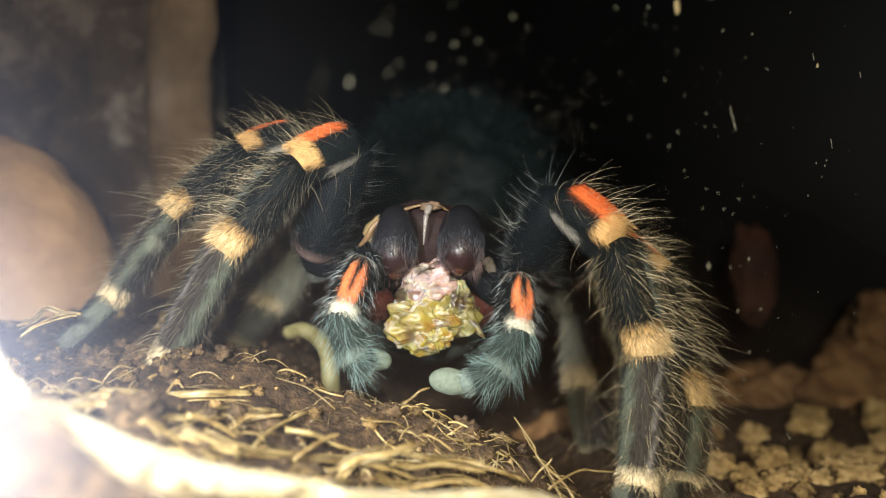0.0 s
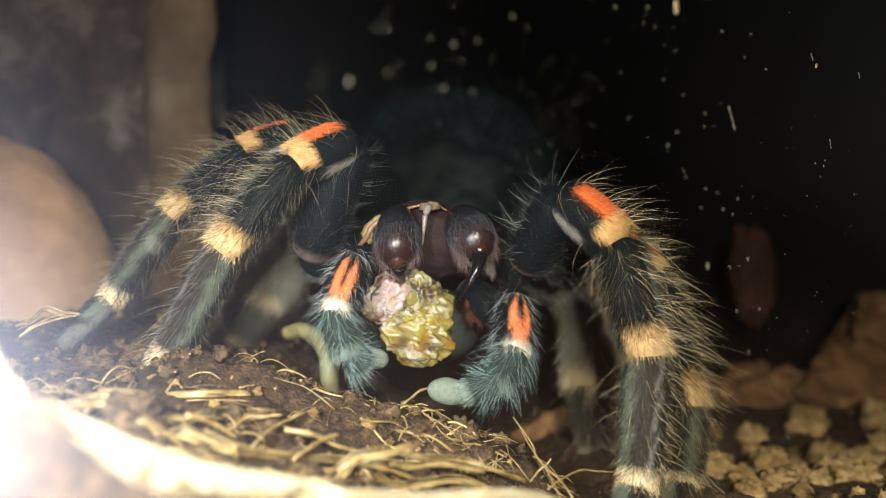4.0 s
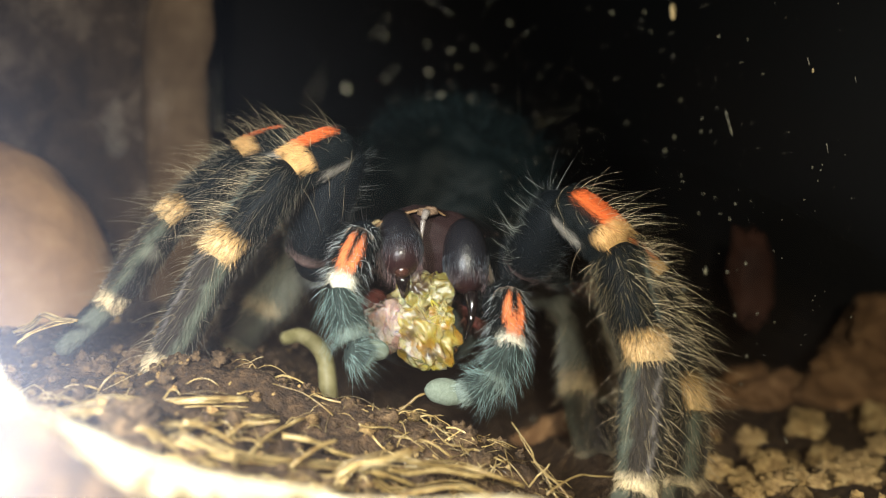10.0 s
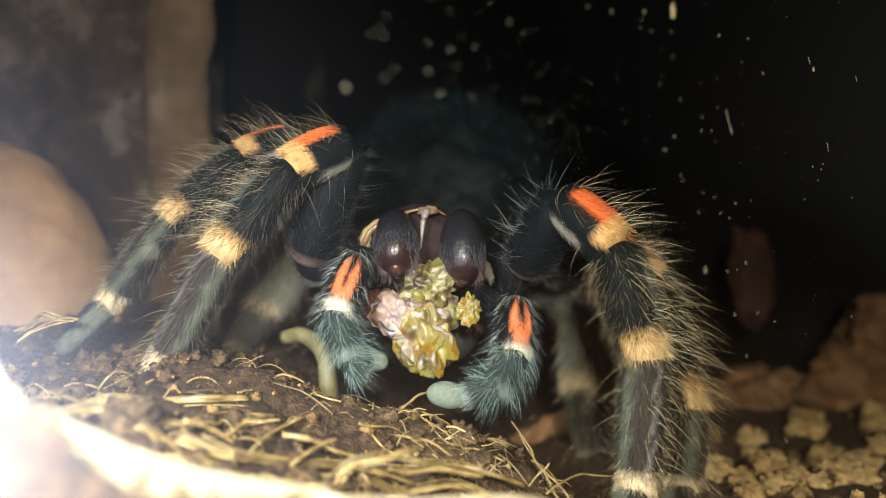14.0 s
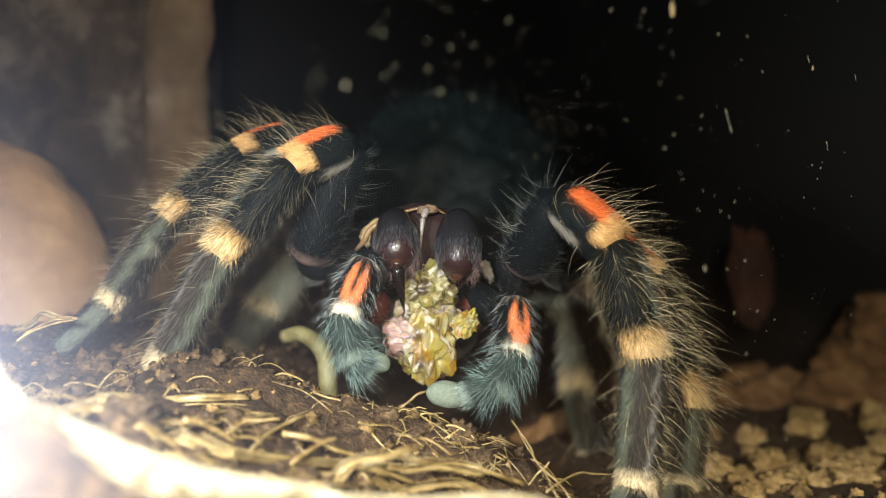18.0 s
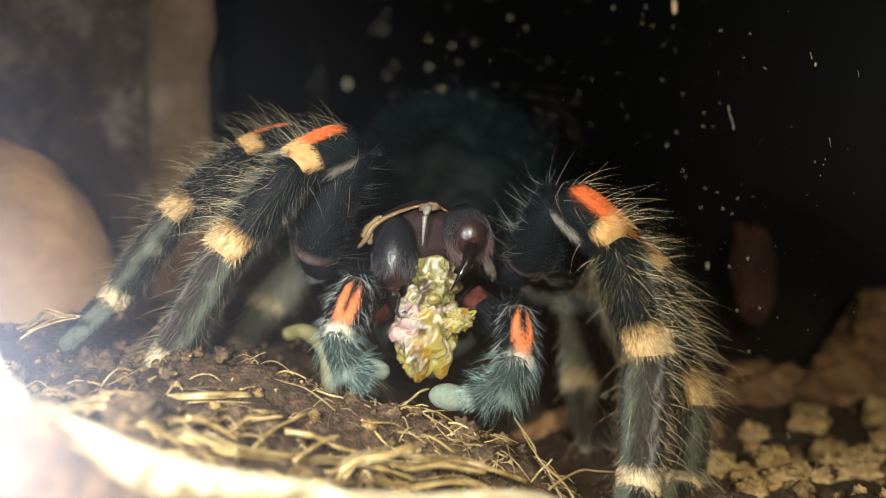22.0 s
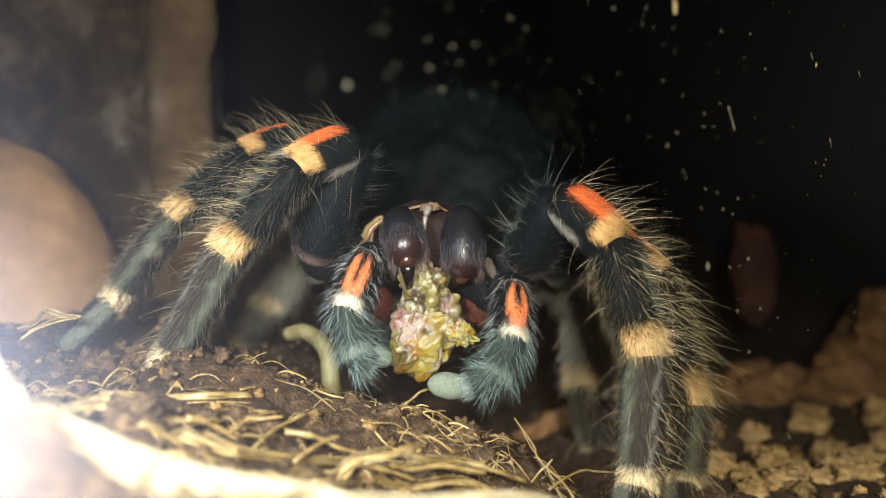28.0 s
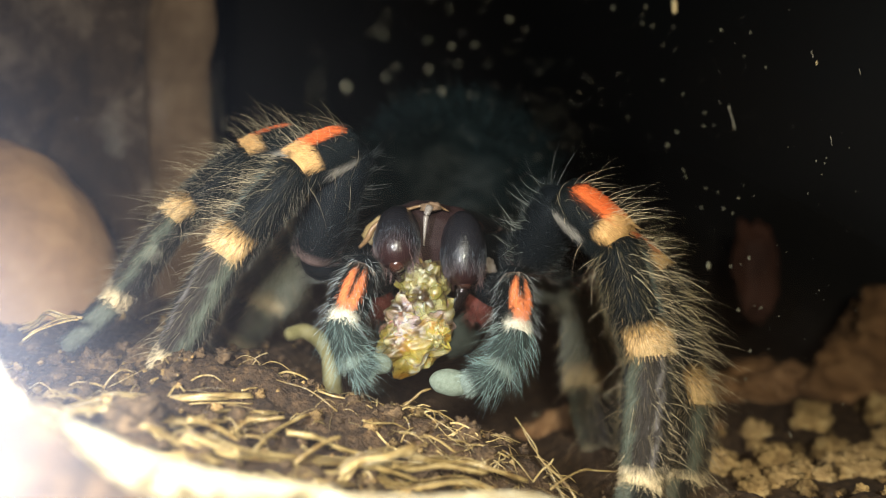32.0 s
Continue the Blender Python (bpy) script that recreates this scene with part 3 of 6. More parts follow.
def crumbs(many, lo, hi, least, seed, east=-999):
    """Small soil crumbs over a stretch of the bed."""
    pieces = []
    r = np.random.default_rng(seed)
    kinds = [ball((0, 0, 0), (1, 0.9, 0.8), (0.2, 0.15, 0.1), 0.8, 1.6, k, 11) for k in range(8)]
    for k in range(many):
        u, v = r.uniform(lo, hi), 1.5 + 120 * r.random() ** 1.4
        x, y = 0.8 * u - 0.6 * v, 60 + 0.6 * u + 0.8 * v
        if x < east or (east > 0 and y > 230):
            continue
        s = least + 3.6 * least * r.random() ** 3
        a = r.uniform(0, 6.28)
        pv, pf, pc = kinds[k % 8]
        rot = np.array([[math.cos(a), -math.sin(a), 0], [math.sin(a), math.cos(a), 0], [0, 0, 1]])
        pieces.append((pv @ rot.T * s + [x, y, height(x, y) + 0.7 * s + 0.3], pf, pc))
    return join(pieces)


tagged(part("soil_crumbs", crumbs(1300, -60, 50, 0.25, 5), SHADED_CRUMB), "loose dark brown soil crumbs scattered over the bank", "soil", kind="stuff")
tagged(part("soil_crumbs", crumbs(520, -62, 30, 0.22, 7), CRUMB), "loose tan soil crumbs among the fibres", "soil", kind="stuff")
tagged(part("soil_crumbs", crumbs(110, 6, 27, 0.24, 8, -9), CRUMB), "loose ochre soil crumbs on the brow of the bank", "soil", kind="stuff")
tagged(part("soil_crumbs", crumbs(130, 75, 230, 0.5, 6, 50), CRUMB), "loose ochre soil crumbs scattered over the hollow", "soil", kind="stuff")
rc = np.random.default_rng(21)
CLUMPS = [(56, 128, 3.3), (62, 133, 2.6), (70, 137, 3.2), (50, 124, 2.4), (76, 143, 3.0), (66, 146, 2.6), (58, 138, 2.2), (84, 156, 3.4),
          (60.6, 139.2, 4.4), (81.3, 161.0, 3.9), (89.1, 187.4, 4.6), (86.2, 156.4, 3.2), (49.4, 139.2, 3.9), (74.7, 135.7, 2.7), (69.0, 150.7, 2.4), (98.9, 172.5, 3.2), (73.6, 181.7, 3.2), (112.7, 197.8, 4.9),
          (55.2, 150.7, 2.7), (51.7, 131.1, 2.4), (64.4, 131.1, 2.2), (56.3, 142.6, 2.0), (69.0, 140.3, 1.7), (94.3, 197.8, 4.4), (-15, 105, 1.4), (-11, 102, 1.2), (-27, 112, 3.5), (-22, 114, 1.9), (3, 97, 1.6), (-44, 112, 3), (-49, 108, 2.6), (-4, 106, 1.9),
          (0, 104, 1.5), (-20, 88, 1.5), (-9, 84, 1.6), (-31, 76, 3), (-2, 91, 1.5), (5, 95, 1.4), (-7, 97, 1.1), (-3, 95, 1.0), (38, 104, 1.6), (-36, 104, 2.4)]
for k, (x, y, r) in enumerate(CLUMPS):
    z = float(height(x, y)) + r * 0.35
    tagged(part("soil_clump", ball((x, y, z), (r, r * 0.8, r * 0.75), (0.3, 0.2, 0.1), 0.55, 1.7, 40 + k, 24), OCHRE if x > 40 else SHADED_CRUMB, origin=(x, y, z - r * 0.5)),
           "ochre-brown crumbly soil clump on the substrate" if x > 40 else "dark brown soil clump among fibres, darkened for shade", "soil clump", "soil clumps on the substrate")

# dried drops and specks on the inner face of the pane: along, height, radius
SPOTS = [
    (-8.3, 39.0, 0.16), (-5.0, 40.1, 0.09), (-4.1, 41.0, 0.06), (-1.0, 41.2, 0.11), (0.2, 39.6, 0.11), (1.2, 43.2, 0.09), (3.6, 43.8, 0.09), (-5.1, 43.3, 0.08), (-6.2, 43.2, 0.06), (7.4, 46.5, 0.09),
    (-1.1, 43.4, 0.06), (1.9, 42.0, 0.06), (1.0, 46.2, 0.05), (20.4, 49.8, 0.10), (25.2, 50.7, 0.12), (37.8, 50.5, 0.14), (43.4, 51.1, 0.10), (42.1, 48.3, 0.09), (46.5, 47.6, 0.09), (27.7, 43.9, 0.07),
    (31.0, 42.8, 0.09), (22.4, 39.6, 0.07), (34.7, 41.3, 0.09), (24.6, 49.0, 0.06), (29.9, 38.9, 0.10), (28.4, 37.4, 0.12), (34.5, 39.9, 0.10), (31.0, 35.0, 0.10), (31.3, 34.4, 0.07), (28.2, 30.7, 0.10),
    (34.0, 31.3, 0.09), (38.0, 31.3, 0.10), (40.8, 32.5, 0.13), (39.7, 30.8, 0.09), (34.8, 33.4, 0.07), (36.9, 33.0, 0.07), (60.1, 38.1, 0.13), (59.7, 37.4, 0.15), (57.6, 37.6, 0.12), (58.9, 36.0, 0.09),
    (66.0, 39.8, 0.10), (67.7, 34.2, 0.12), (55.6, 33.5, 0.10), (35.2, 25.2, 0.28), (31.4, 23.3, 0.20), (42.8, 25.9, 0.15), (39.2, 25.0, 0.12), (40.6, 20.2, 0.14), (45.2, 20.2, 0.11), (42.9, 15.5, 0.12),
    (41.8, 12.5, 0.11), (67.4, 18.6, 0.13), (19.0, 13.4, 0.14), (10.1, 12.9, 0.08), (-21.9, 27.2, 0.17), (-19.2, 24.6, 0.06), (12.3, 38.7, 0.05), (51.3, 4.7, 0.16), (63.9, 6.8, 0.13),
]
for u, z, r in SPOTS:
    at = tank(u, 0.06, z)
    spot = part("water_spot", ball((0, 0, 0), (r, r * (1.0 + 0.5 * math.sin(u * 7) ** 2), 0.06), (0.7, 0.7, 0.6), 0.25, 2, int(abs(u * 9)), 12), SPOT, pane)
    spot.matrix_basis = Matrix.Translation(at * MM) @ Matrix(((0.8, 0, -0.6), (0.6, 0, 0.8), (0, 1, 0))).to_4x4()
# a crusted drop, thicker at its foot
for u, z, w, h in ((29.8, 51.7, 0.42, 0.75), (57.9, 49.7, 0.22, 0.25)):
    crust = part("dried_drop", join([ball((0, 0, 0), (w, h, 0.1), (0.7, 0.7, 0.6), 0.5, 2.2, 4, 18), ball((0, -0.8 * h, 0.03), (w * 0.6, w * 0.6, 0.12), (0.7, 0.7, 0.6), 0.4, 2, 6, 14)]), CRUST, pane, "tan crusted water drop")
    crust.matrix_basis = Matrix.Translation(tank(u, 0.06, z) * MM) @ Matrix(((0.8, 0, -0.6), (0.6, 0, 0.8), (0, 1, 0))).to_4x4()


def dust():
    r = np.random.default_rng(9)
    pv, pf, pc = ball((0, 0, 0), (1, 1, 0.4), (0.7, 0.7, 0.6), 0.4, 2, 1, 6)
    turn = np.array([[0.8, 0, -0.6], [0.6, 0, 0.8], [0, 1, 0]])
    pieces = []
    for k in range(700):
        u, z = (r.uniform(26, 75), r.uniform(-5, 60)) if k < 460 else (r.uniform(-12, 30), r.uniform(22, 60))
        s = 0.018 + 0.07 * r.random() ** 4
        pieces.append((pv @ turn.T * s + tank(u, 0.05, z), pf, pc))
    # clouds of finer specks where drops ran down
    for u0, z0, w, h, many in ((-24.0, 34.5, 0.35, 1.0, 34), (-21.4, 35.8, 0.3, 1.1, 30), (-18.0, 37, 0.4, 1.3, 18), (-11.0, 37.5, 0.5, 2.2, 16), (13.5, 40, 2.4, 2.2, 60), (3, 38, 4.5, 4, 50), (16, 36, 0.8, 3, 22)):
        for k in range(many):
            pieces.append((pv @ turn.T * r.uniform(0.015, 0.05) + tank(u0 + r.normal(0, w) + 0.0, 0.05, z0 + r.normal(0, h)), pf, pc))
    for u, z, h in ((39.6, 41.3, 2.2), (61.3, 40.3, 1.0), (56.8, 50.6, 0.8), (69, 50, 0.7), (50.9, 5.1, 0.4)):
        a, b = tank(u - 0.25 * h, 0.05, z + h * 0.6), tank(u + 0.25 * h, 0.05, z - h * 0.6)
        pieces.append(tube(curl(a, b, 0, int(u * 10), 8), 0.03 + 0.03 * np.abs(np.sin(np.arange(8) * 1.3)), 5, (0.7, 0.7, 0.6)))
    return join(pieces)


part("dust_specks", dust(), SPECK, pane, "fine dust specks and scratches", kind="stuff")


# ---- the tarantula ----
BLACK, CREAM, ORANGE, TEAL, TAN, GREY = (np.array(c) for c in
    ((0.0045, 0.0062, 0.0068), (0.65, 0.45, 0.215), (0.6, 0.13, 0.035), (0.08, 0.115, 0.107), (0.46, 0.37, 0.23), (0.16, 0.2, 0.18)))
ANIMAL = base_of("tarantula", (-2, 135, 2))
tagged(ANIMAL, "black tarantula with orange knees and cream leg bands feeding", "spider")


def blend(a, b, w):
    return a + (b - a) * w[:, None]


def band(s, lo, hi, soft):
    return smooth((s - lo) / soft) * smooth((hi - s) / soft)


def paint_patella(s, a, k):
    c = blend(np.tile(BLACK, (len(s), 1)), ORANGE, band(s, 0.12, 0.85, 0.06) * band(np.cos(a - 0.15), 0.72, 2, 0.08))
    c = blend(c, CREAM * [0.8, 0.68, 0.56], band(s, 0.7, 2, 0.1) * band(np.cos(a), -0.1, 2, 0.2))
    return blend(c, np.array([0.3, 0.27, 0.23]), 0.7 * band(s, 0.05, 0.72, 0.1) * band(np.cos(a - k * 2.15), 0.955, 2, 0.04))


def paint_palp_knee(s, a, k):
    t = np.clip(s, 0, 1)
    edge = 0.66 * np.sqrt(np.clip(np.sin(np.pi * (0.12 + 0.86 * t)), 0, 1))
    a = a + 0.34 if k < 0 else a + 0.05
    wedge = 0.24 * (1 - t / 0.72)
    two = band(edge - np.abs(a), 0, 9, 0.1) * band(np.abs(a) - wedge, 0, 9, 0.07) * band(s, 0.08, 0.84, 0.06)
    c = blend(np.tile(BLACK, (len(s), 1)), np.array([0.64, 0.19, 0.07]), two)
    c = blend(c, np.array([0.34, 0.26, 0.2]), band(s, -1, 0.03, 0.04))
    return blend(c, np.array([0.64, 0.6, 0.48]), band(s, 0.77, 2, 0.13) * band(np.cos(a), 0.2, 2, 0.6))


def paint_tibia(s, a, k):
    c = blend(np.tile(BLACK, (len(s), 1)), CREAM * [1.0, 0.87, 0.7], band(s, 0.74, 2, 0.1) * band(np.cos(a), -0.55, 2, 0.2))
    c = blend(c, CREAM * [1.05, 1.05, 1.1], band(s, 0.79, 2, 0.1) * band(np.cos(a), -0.5, 2, 0.2))
    return blend(c, GREY, 0.6 * band(np.cos(a), 0.985, 2, 0.006) * band(s, 0.1, 0.75, 0.1))


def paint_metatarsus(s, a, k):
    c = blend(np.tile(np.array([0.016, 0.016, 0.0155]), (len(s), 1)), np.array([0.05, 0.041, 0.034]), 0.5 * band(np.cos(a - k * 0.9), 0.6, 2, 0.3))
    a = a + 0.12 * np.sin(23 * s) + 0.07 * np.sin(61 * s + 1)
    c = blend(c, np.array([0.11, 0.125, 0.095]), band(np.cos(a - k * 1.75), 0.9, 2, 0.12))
    # a bare pale line, with the ridge's gloss painted into its colour
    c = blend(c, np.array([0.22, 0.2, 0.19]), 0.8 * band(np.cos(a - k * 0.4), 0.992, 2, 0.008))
    return blend(c, np.array([0.8, 0.64, 0.4]), band(s, 0.84, 2, 0.05))


def paint_tarsus(s, a, k):
    return blend(np.tile(BLACK * 2, (len(s), 1)), np.array([0.14, 0.155, 0.12]), 0.8 * band(np.cos(a - k * 1.75), 0.6, 2, 0.2))


def paint_femur(s, a, k):
    c = np.tile(np.array([0.0048, 0.0066, 0.0082]), (len(s), 1))
    return blend(c, np.array([0.3, 0.2, 0.18]), 0.5 * band(s, -1, 0.06, 0.05))


def paint_teal(s, a, k):
    c = np.tile(TEAL * 0.38, (len(s), 1))
    return blend(c, np.array([0.2, 0.245, 0.215]), band(s, 0.72, 2, 0.12))


PAINT = dict(femur=paint_femur, patella=paint_patella, palp_knee=paint_palp_knee, tibia=paint_tibia, metatarsus=paint_metatarsus, tarsus=paint_tarsus, teal=paint_teal)


def limb(a, b, r0, r1, dorsal, paint, side, seed, short=700, coat=1.0, lean=0.9, fat=0.12, light_wash=0.0):
    """One leg segment with its short coat; returns the piece and what its bristles grow from."""
    a, b = np.asarray(a, float), np.asarray(b, float)
    ax, n, s = basis(b - a, dorsal)
    ln = np.linalg.norm(b - a)
    st = np.array([-0.05, -0.03, 0.02, 0.1, 0.2, 0.3, 0.4, 0.5, 0.6, 0.7, 0.8, 0.9, 0.97, 1.03, 1.06])
    env = np.array([0.1, 0.55, 0.85, 0.97, 1, 1, 1, 1, 1, 1, 1, 0.99, 0.9, 0.55, 0.1])
    sides = 28
    ang = np.linspace(0, 2 * np.pi, sides, endpoint=False)

    def radius(t):
        return (r0 + (r1 - r0) * t) * (1 + fat * np.sin(np.pi * np.clip(t, 0, 1)))

    rad = radius(st) * env
    v = np.vstack([a + ax * ln * t + r * (np.cos(ang)[:, None] * n + np.sin(ang)[:, None] * s) for t, r in zip(st, rad)])
    ss, aa = np.repeat(st, sides), np.tile(ang, len(st))
    wrap = lambda q: (q + np.pi) % (2 * np.pi) - np.pi
    r = np.random.default_rng(seed)
    # rear-leg colours are lifted towards grey here, in place of light and haze
    pale = np.array([0.135, 0.14, 0.115]) * light_wash
    dull = 0.6 if light_wash else 1.0
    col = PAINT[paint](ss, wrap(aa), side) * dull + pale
    pieces = [(v, grid_tris(len(st), sides), col)]

    def roots(count, power=1.0, lo=0.0, hi=1.0):
        t, g = r.uniform(lo, hi, count), r.uniform(-np.pi, np.pi, count)
        nrm = np.cos(g)[:, None] * n + np.sin(g)[:, None] * s
        return t, g, nrm, a + ax * (ln * t)[:, None] + nrm * (radius(t) * 0.97)[:, None]

    t, g, nrm, p = roots(short)
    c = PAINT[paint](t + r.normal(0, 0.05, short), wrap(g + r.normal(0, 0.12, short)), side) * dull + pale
    c = c * r.uniform(0.7, 1.7, (short, 1)) + np.array([0.016, 0.021, 0.021]) * r.random((short, 1)) ** 3
    way = nrm + ax * lean + r.normal(0, 0.25, (short, 3))
    pieces.append(hairs(p, way, r.uniform(0.6, 1.3, short) * coat, np.full(short, 0.035), ax * 0.25, c, 2))
    return join(pieces), roots, ax, r


def bristle_piece(roots, ax, r, count, lo, hi, tone, width=0.027, lean=0.3, bend=0.3, span=(0.0, 1.0), out=None):
    """Long bristles; with out given, most stand on that side."""
    t, g, nrm, p = roots(count if out is None else count * 2, lo=span[0], hi=span[1])
    if out is not None:
        keep = (nrm @ unit(out) > 0.0) | (r.random(len(t)) < 0.12)
        t, g, nrm, p = t[keep], g[keep], nrm[keep], p[keep]
    count = len(t)
    ln = r.uniform(lo, hi, count)
    c = tone * r.uniform(0.45, 1.7, (count, 1))
    way = nrm + ax * lean + r.normal(0, 0.24, (count, 3))
    pull = ax * bend + np.array([0, 0, -0.12])
    return hairs(p, way, ln, width * r.uniform(0.7, 1.3, count), pull + r.normal(0, 0.1, (count, 3)), c, 4)


def build_leg(joints, radii, dorsal, side, seed, density=1.0, label="leg with orange knee and cream bands", light_wash=0.0):
    """coxa > femur > patella > tibia > metatarsus > tarsus; the leg turns about its foot."""
    foot = joints[6]
    body, _, _, _ = limb(joints[0], joints[1], radii[0], radii[1], dorsal, "femur", side, seed, int(500 * density))
    top = part("leg", body, CUTICLE, ANIMAL, label, origin=foot)
    names = ("femur", "patella", "tibia", "metatarsus", "tarsus")
    tones = (np.array([0.2, 0.21, 0.19]), TAN * 1.1, TAN * 1.2, TAN * 1.0, TAN * 0.7)
    counts = (60, 80, 135, 85, 26)
    outs = ((-side * 0.5, 0.0, 0.9), (side * 0.2, -0.1, 1.0)) + ((side * 0.9, -0.1, 0.45),) * 3
    spans = ((2.8, 6.2), (2.6, 7.0), (2.6, 7.6), (2.0, 5.2), (1.0, 2.6))
    fur = []
    for k, name in enumerate(names):
        dens = (2600, 3400, 3800, 4200, 1600)[k] * density
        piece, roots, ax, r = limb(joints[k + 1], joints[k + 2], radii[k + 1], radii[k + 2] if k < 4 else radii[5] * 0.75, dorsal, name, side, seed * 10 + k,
                                   int(dens), lean=(0.9, 1.9, 0.9, 1.0, 1.1)[k], coat=(0.9, 0.95, 1.1, 0.8, 0.8)[k] * (2.2 if light_wash else 1), light_wash=light_wash if k < 3 else light_wash * 0.25)
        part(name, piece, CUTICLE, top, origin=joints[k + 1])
        # left bristles darkened in colour to offset the torch, right ones brightened
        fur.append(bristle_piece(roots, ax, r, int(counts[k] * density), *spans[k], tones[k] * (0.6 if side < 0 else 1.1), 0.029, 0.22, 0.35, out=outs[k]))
        if light_wash and k in (1, 2):
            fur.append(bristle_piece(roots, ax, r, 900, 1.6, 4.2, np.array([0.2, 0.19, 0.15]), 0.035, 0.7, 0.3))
        if k == 0:
            fur.append(bristle_piece(roots, ax, r, int(500 * density), 0.9, 2.2, np.array([0.07, 0.082, 0.085]), 0.024, 0.8, 0.3))
        if k in (2, 3):
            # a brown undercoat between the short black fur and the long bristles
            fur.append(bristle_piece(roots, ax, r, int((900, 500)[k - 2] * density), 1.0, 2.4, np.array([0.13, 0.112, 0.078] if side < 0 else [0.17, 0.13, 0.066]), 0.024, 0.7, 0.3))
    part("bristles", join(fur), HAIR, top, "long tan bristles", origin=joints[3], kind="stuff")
    return top


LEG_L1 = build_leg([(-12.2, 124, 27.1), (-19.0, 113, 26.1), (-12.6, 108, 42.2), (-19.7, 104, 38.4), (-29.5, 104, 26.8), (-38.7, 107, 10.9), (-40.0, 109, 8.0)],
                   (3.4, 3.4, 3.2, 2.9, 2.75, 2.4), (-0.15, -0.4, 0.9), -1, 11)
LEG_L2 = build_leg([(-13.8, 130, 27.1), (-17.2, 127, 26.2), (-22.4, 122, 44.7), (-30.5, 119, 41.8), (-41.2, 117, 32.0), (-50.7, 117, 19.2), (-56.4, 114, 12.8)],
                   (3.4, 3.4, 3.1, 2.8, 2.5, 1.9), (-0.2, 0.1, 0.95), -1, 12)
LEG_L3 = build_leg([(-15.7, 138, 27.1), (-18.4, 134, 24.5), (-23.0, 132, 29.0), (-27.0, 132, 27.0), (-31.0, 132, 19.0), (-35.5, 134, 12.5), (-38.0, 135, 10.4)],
                   (4.2, 4.4, 4.2, 4.0, 3.4, 2.4), (-0.2, -0.5, 0.84), -1, 13, 1.6, "rear leg, grey-brown, paled for light and haze, half hidden", 1.7)
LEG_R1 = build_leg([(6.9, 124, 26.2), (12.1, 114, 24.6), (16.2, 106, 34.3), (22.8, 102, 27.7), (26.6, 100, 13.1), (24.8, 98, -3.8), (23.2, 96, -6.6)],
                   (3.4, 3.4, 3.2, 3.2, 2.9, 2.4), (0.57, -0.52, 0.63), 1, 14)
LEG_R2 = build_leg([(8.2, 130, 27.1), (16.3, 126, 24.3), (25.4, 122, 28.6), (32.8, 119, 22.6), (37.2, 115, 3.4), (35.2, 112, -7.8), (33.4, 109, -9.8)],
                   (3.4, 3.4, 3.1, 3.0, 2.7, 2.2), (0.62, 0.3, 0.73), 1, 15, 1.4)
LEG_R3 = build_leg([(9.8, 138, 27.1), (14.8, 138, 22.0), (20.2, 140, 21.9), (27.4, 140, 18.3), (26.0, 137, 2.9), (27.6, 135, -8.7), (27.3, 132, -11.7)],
                   (3.2, 3.4, 3.5, 4.0, 3.4, 2.2), (0.3, -0.7, 0.6), 1, 16, 2.2, "rear leg, grey-brown, paled for light and haze, half hidden", 0.85)
LEG_L4 = build_leg([(-12, 146, 26), (-18, 152, 28), (-30, 166, 36), (-36, 172, 32), (-46, 182, 18), (-50, 188, 13), (-52, 192, 11)],
                   (3.2, 3.2, 3.0, 2.8, 2.5, 2.0), (-0.3, -0.4, 0.8), -1, 17, 0.25, "rear leg, dark and half hidden")
LEG_R4 = build_leg([(8, 146, 26), (14, 152, 27), (28, 166, 32), (34, 172, 26), (40, 182, 6), (42, 188, -9), (43, 192, -12)],
                   (3.2, 3.2, 3.0, 2.8, 2.5, 2.0), (0.3, -0.4, 0.8), 1, 18, 0.25, "rear leg, dark and half hidden")


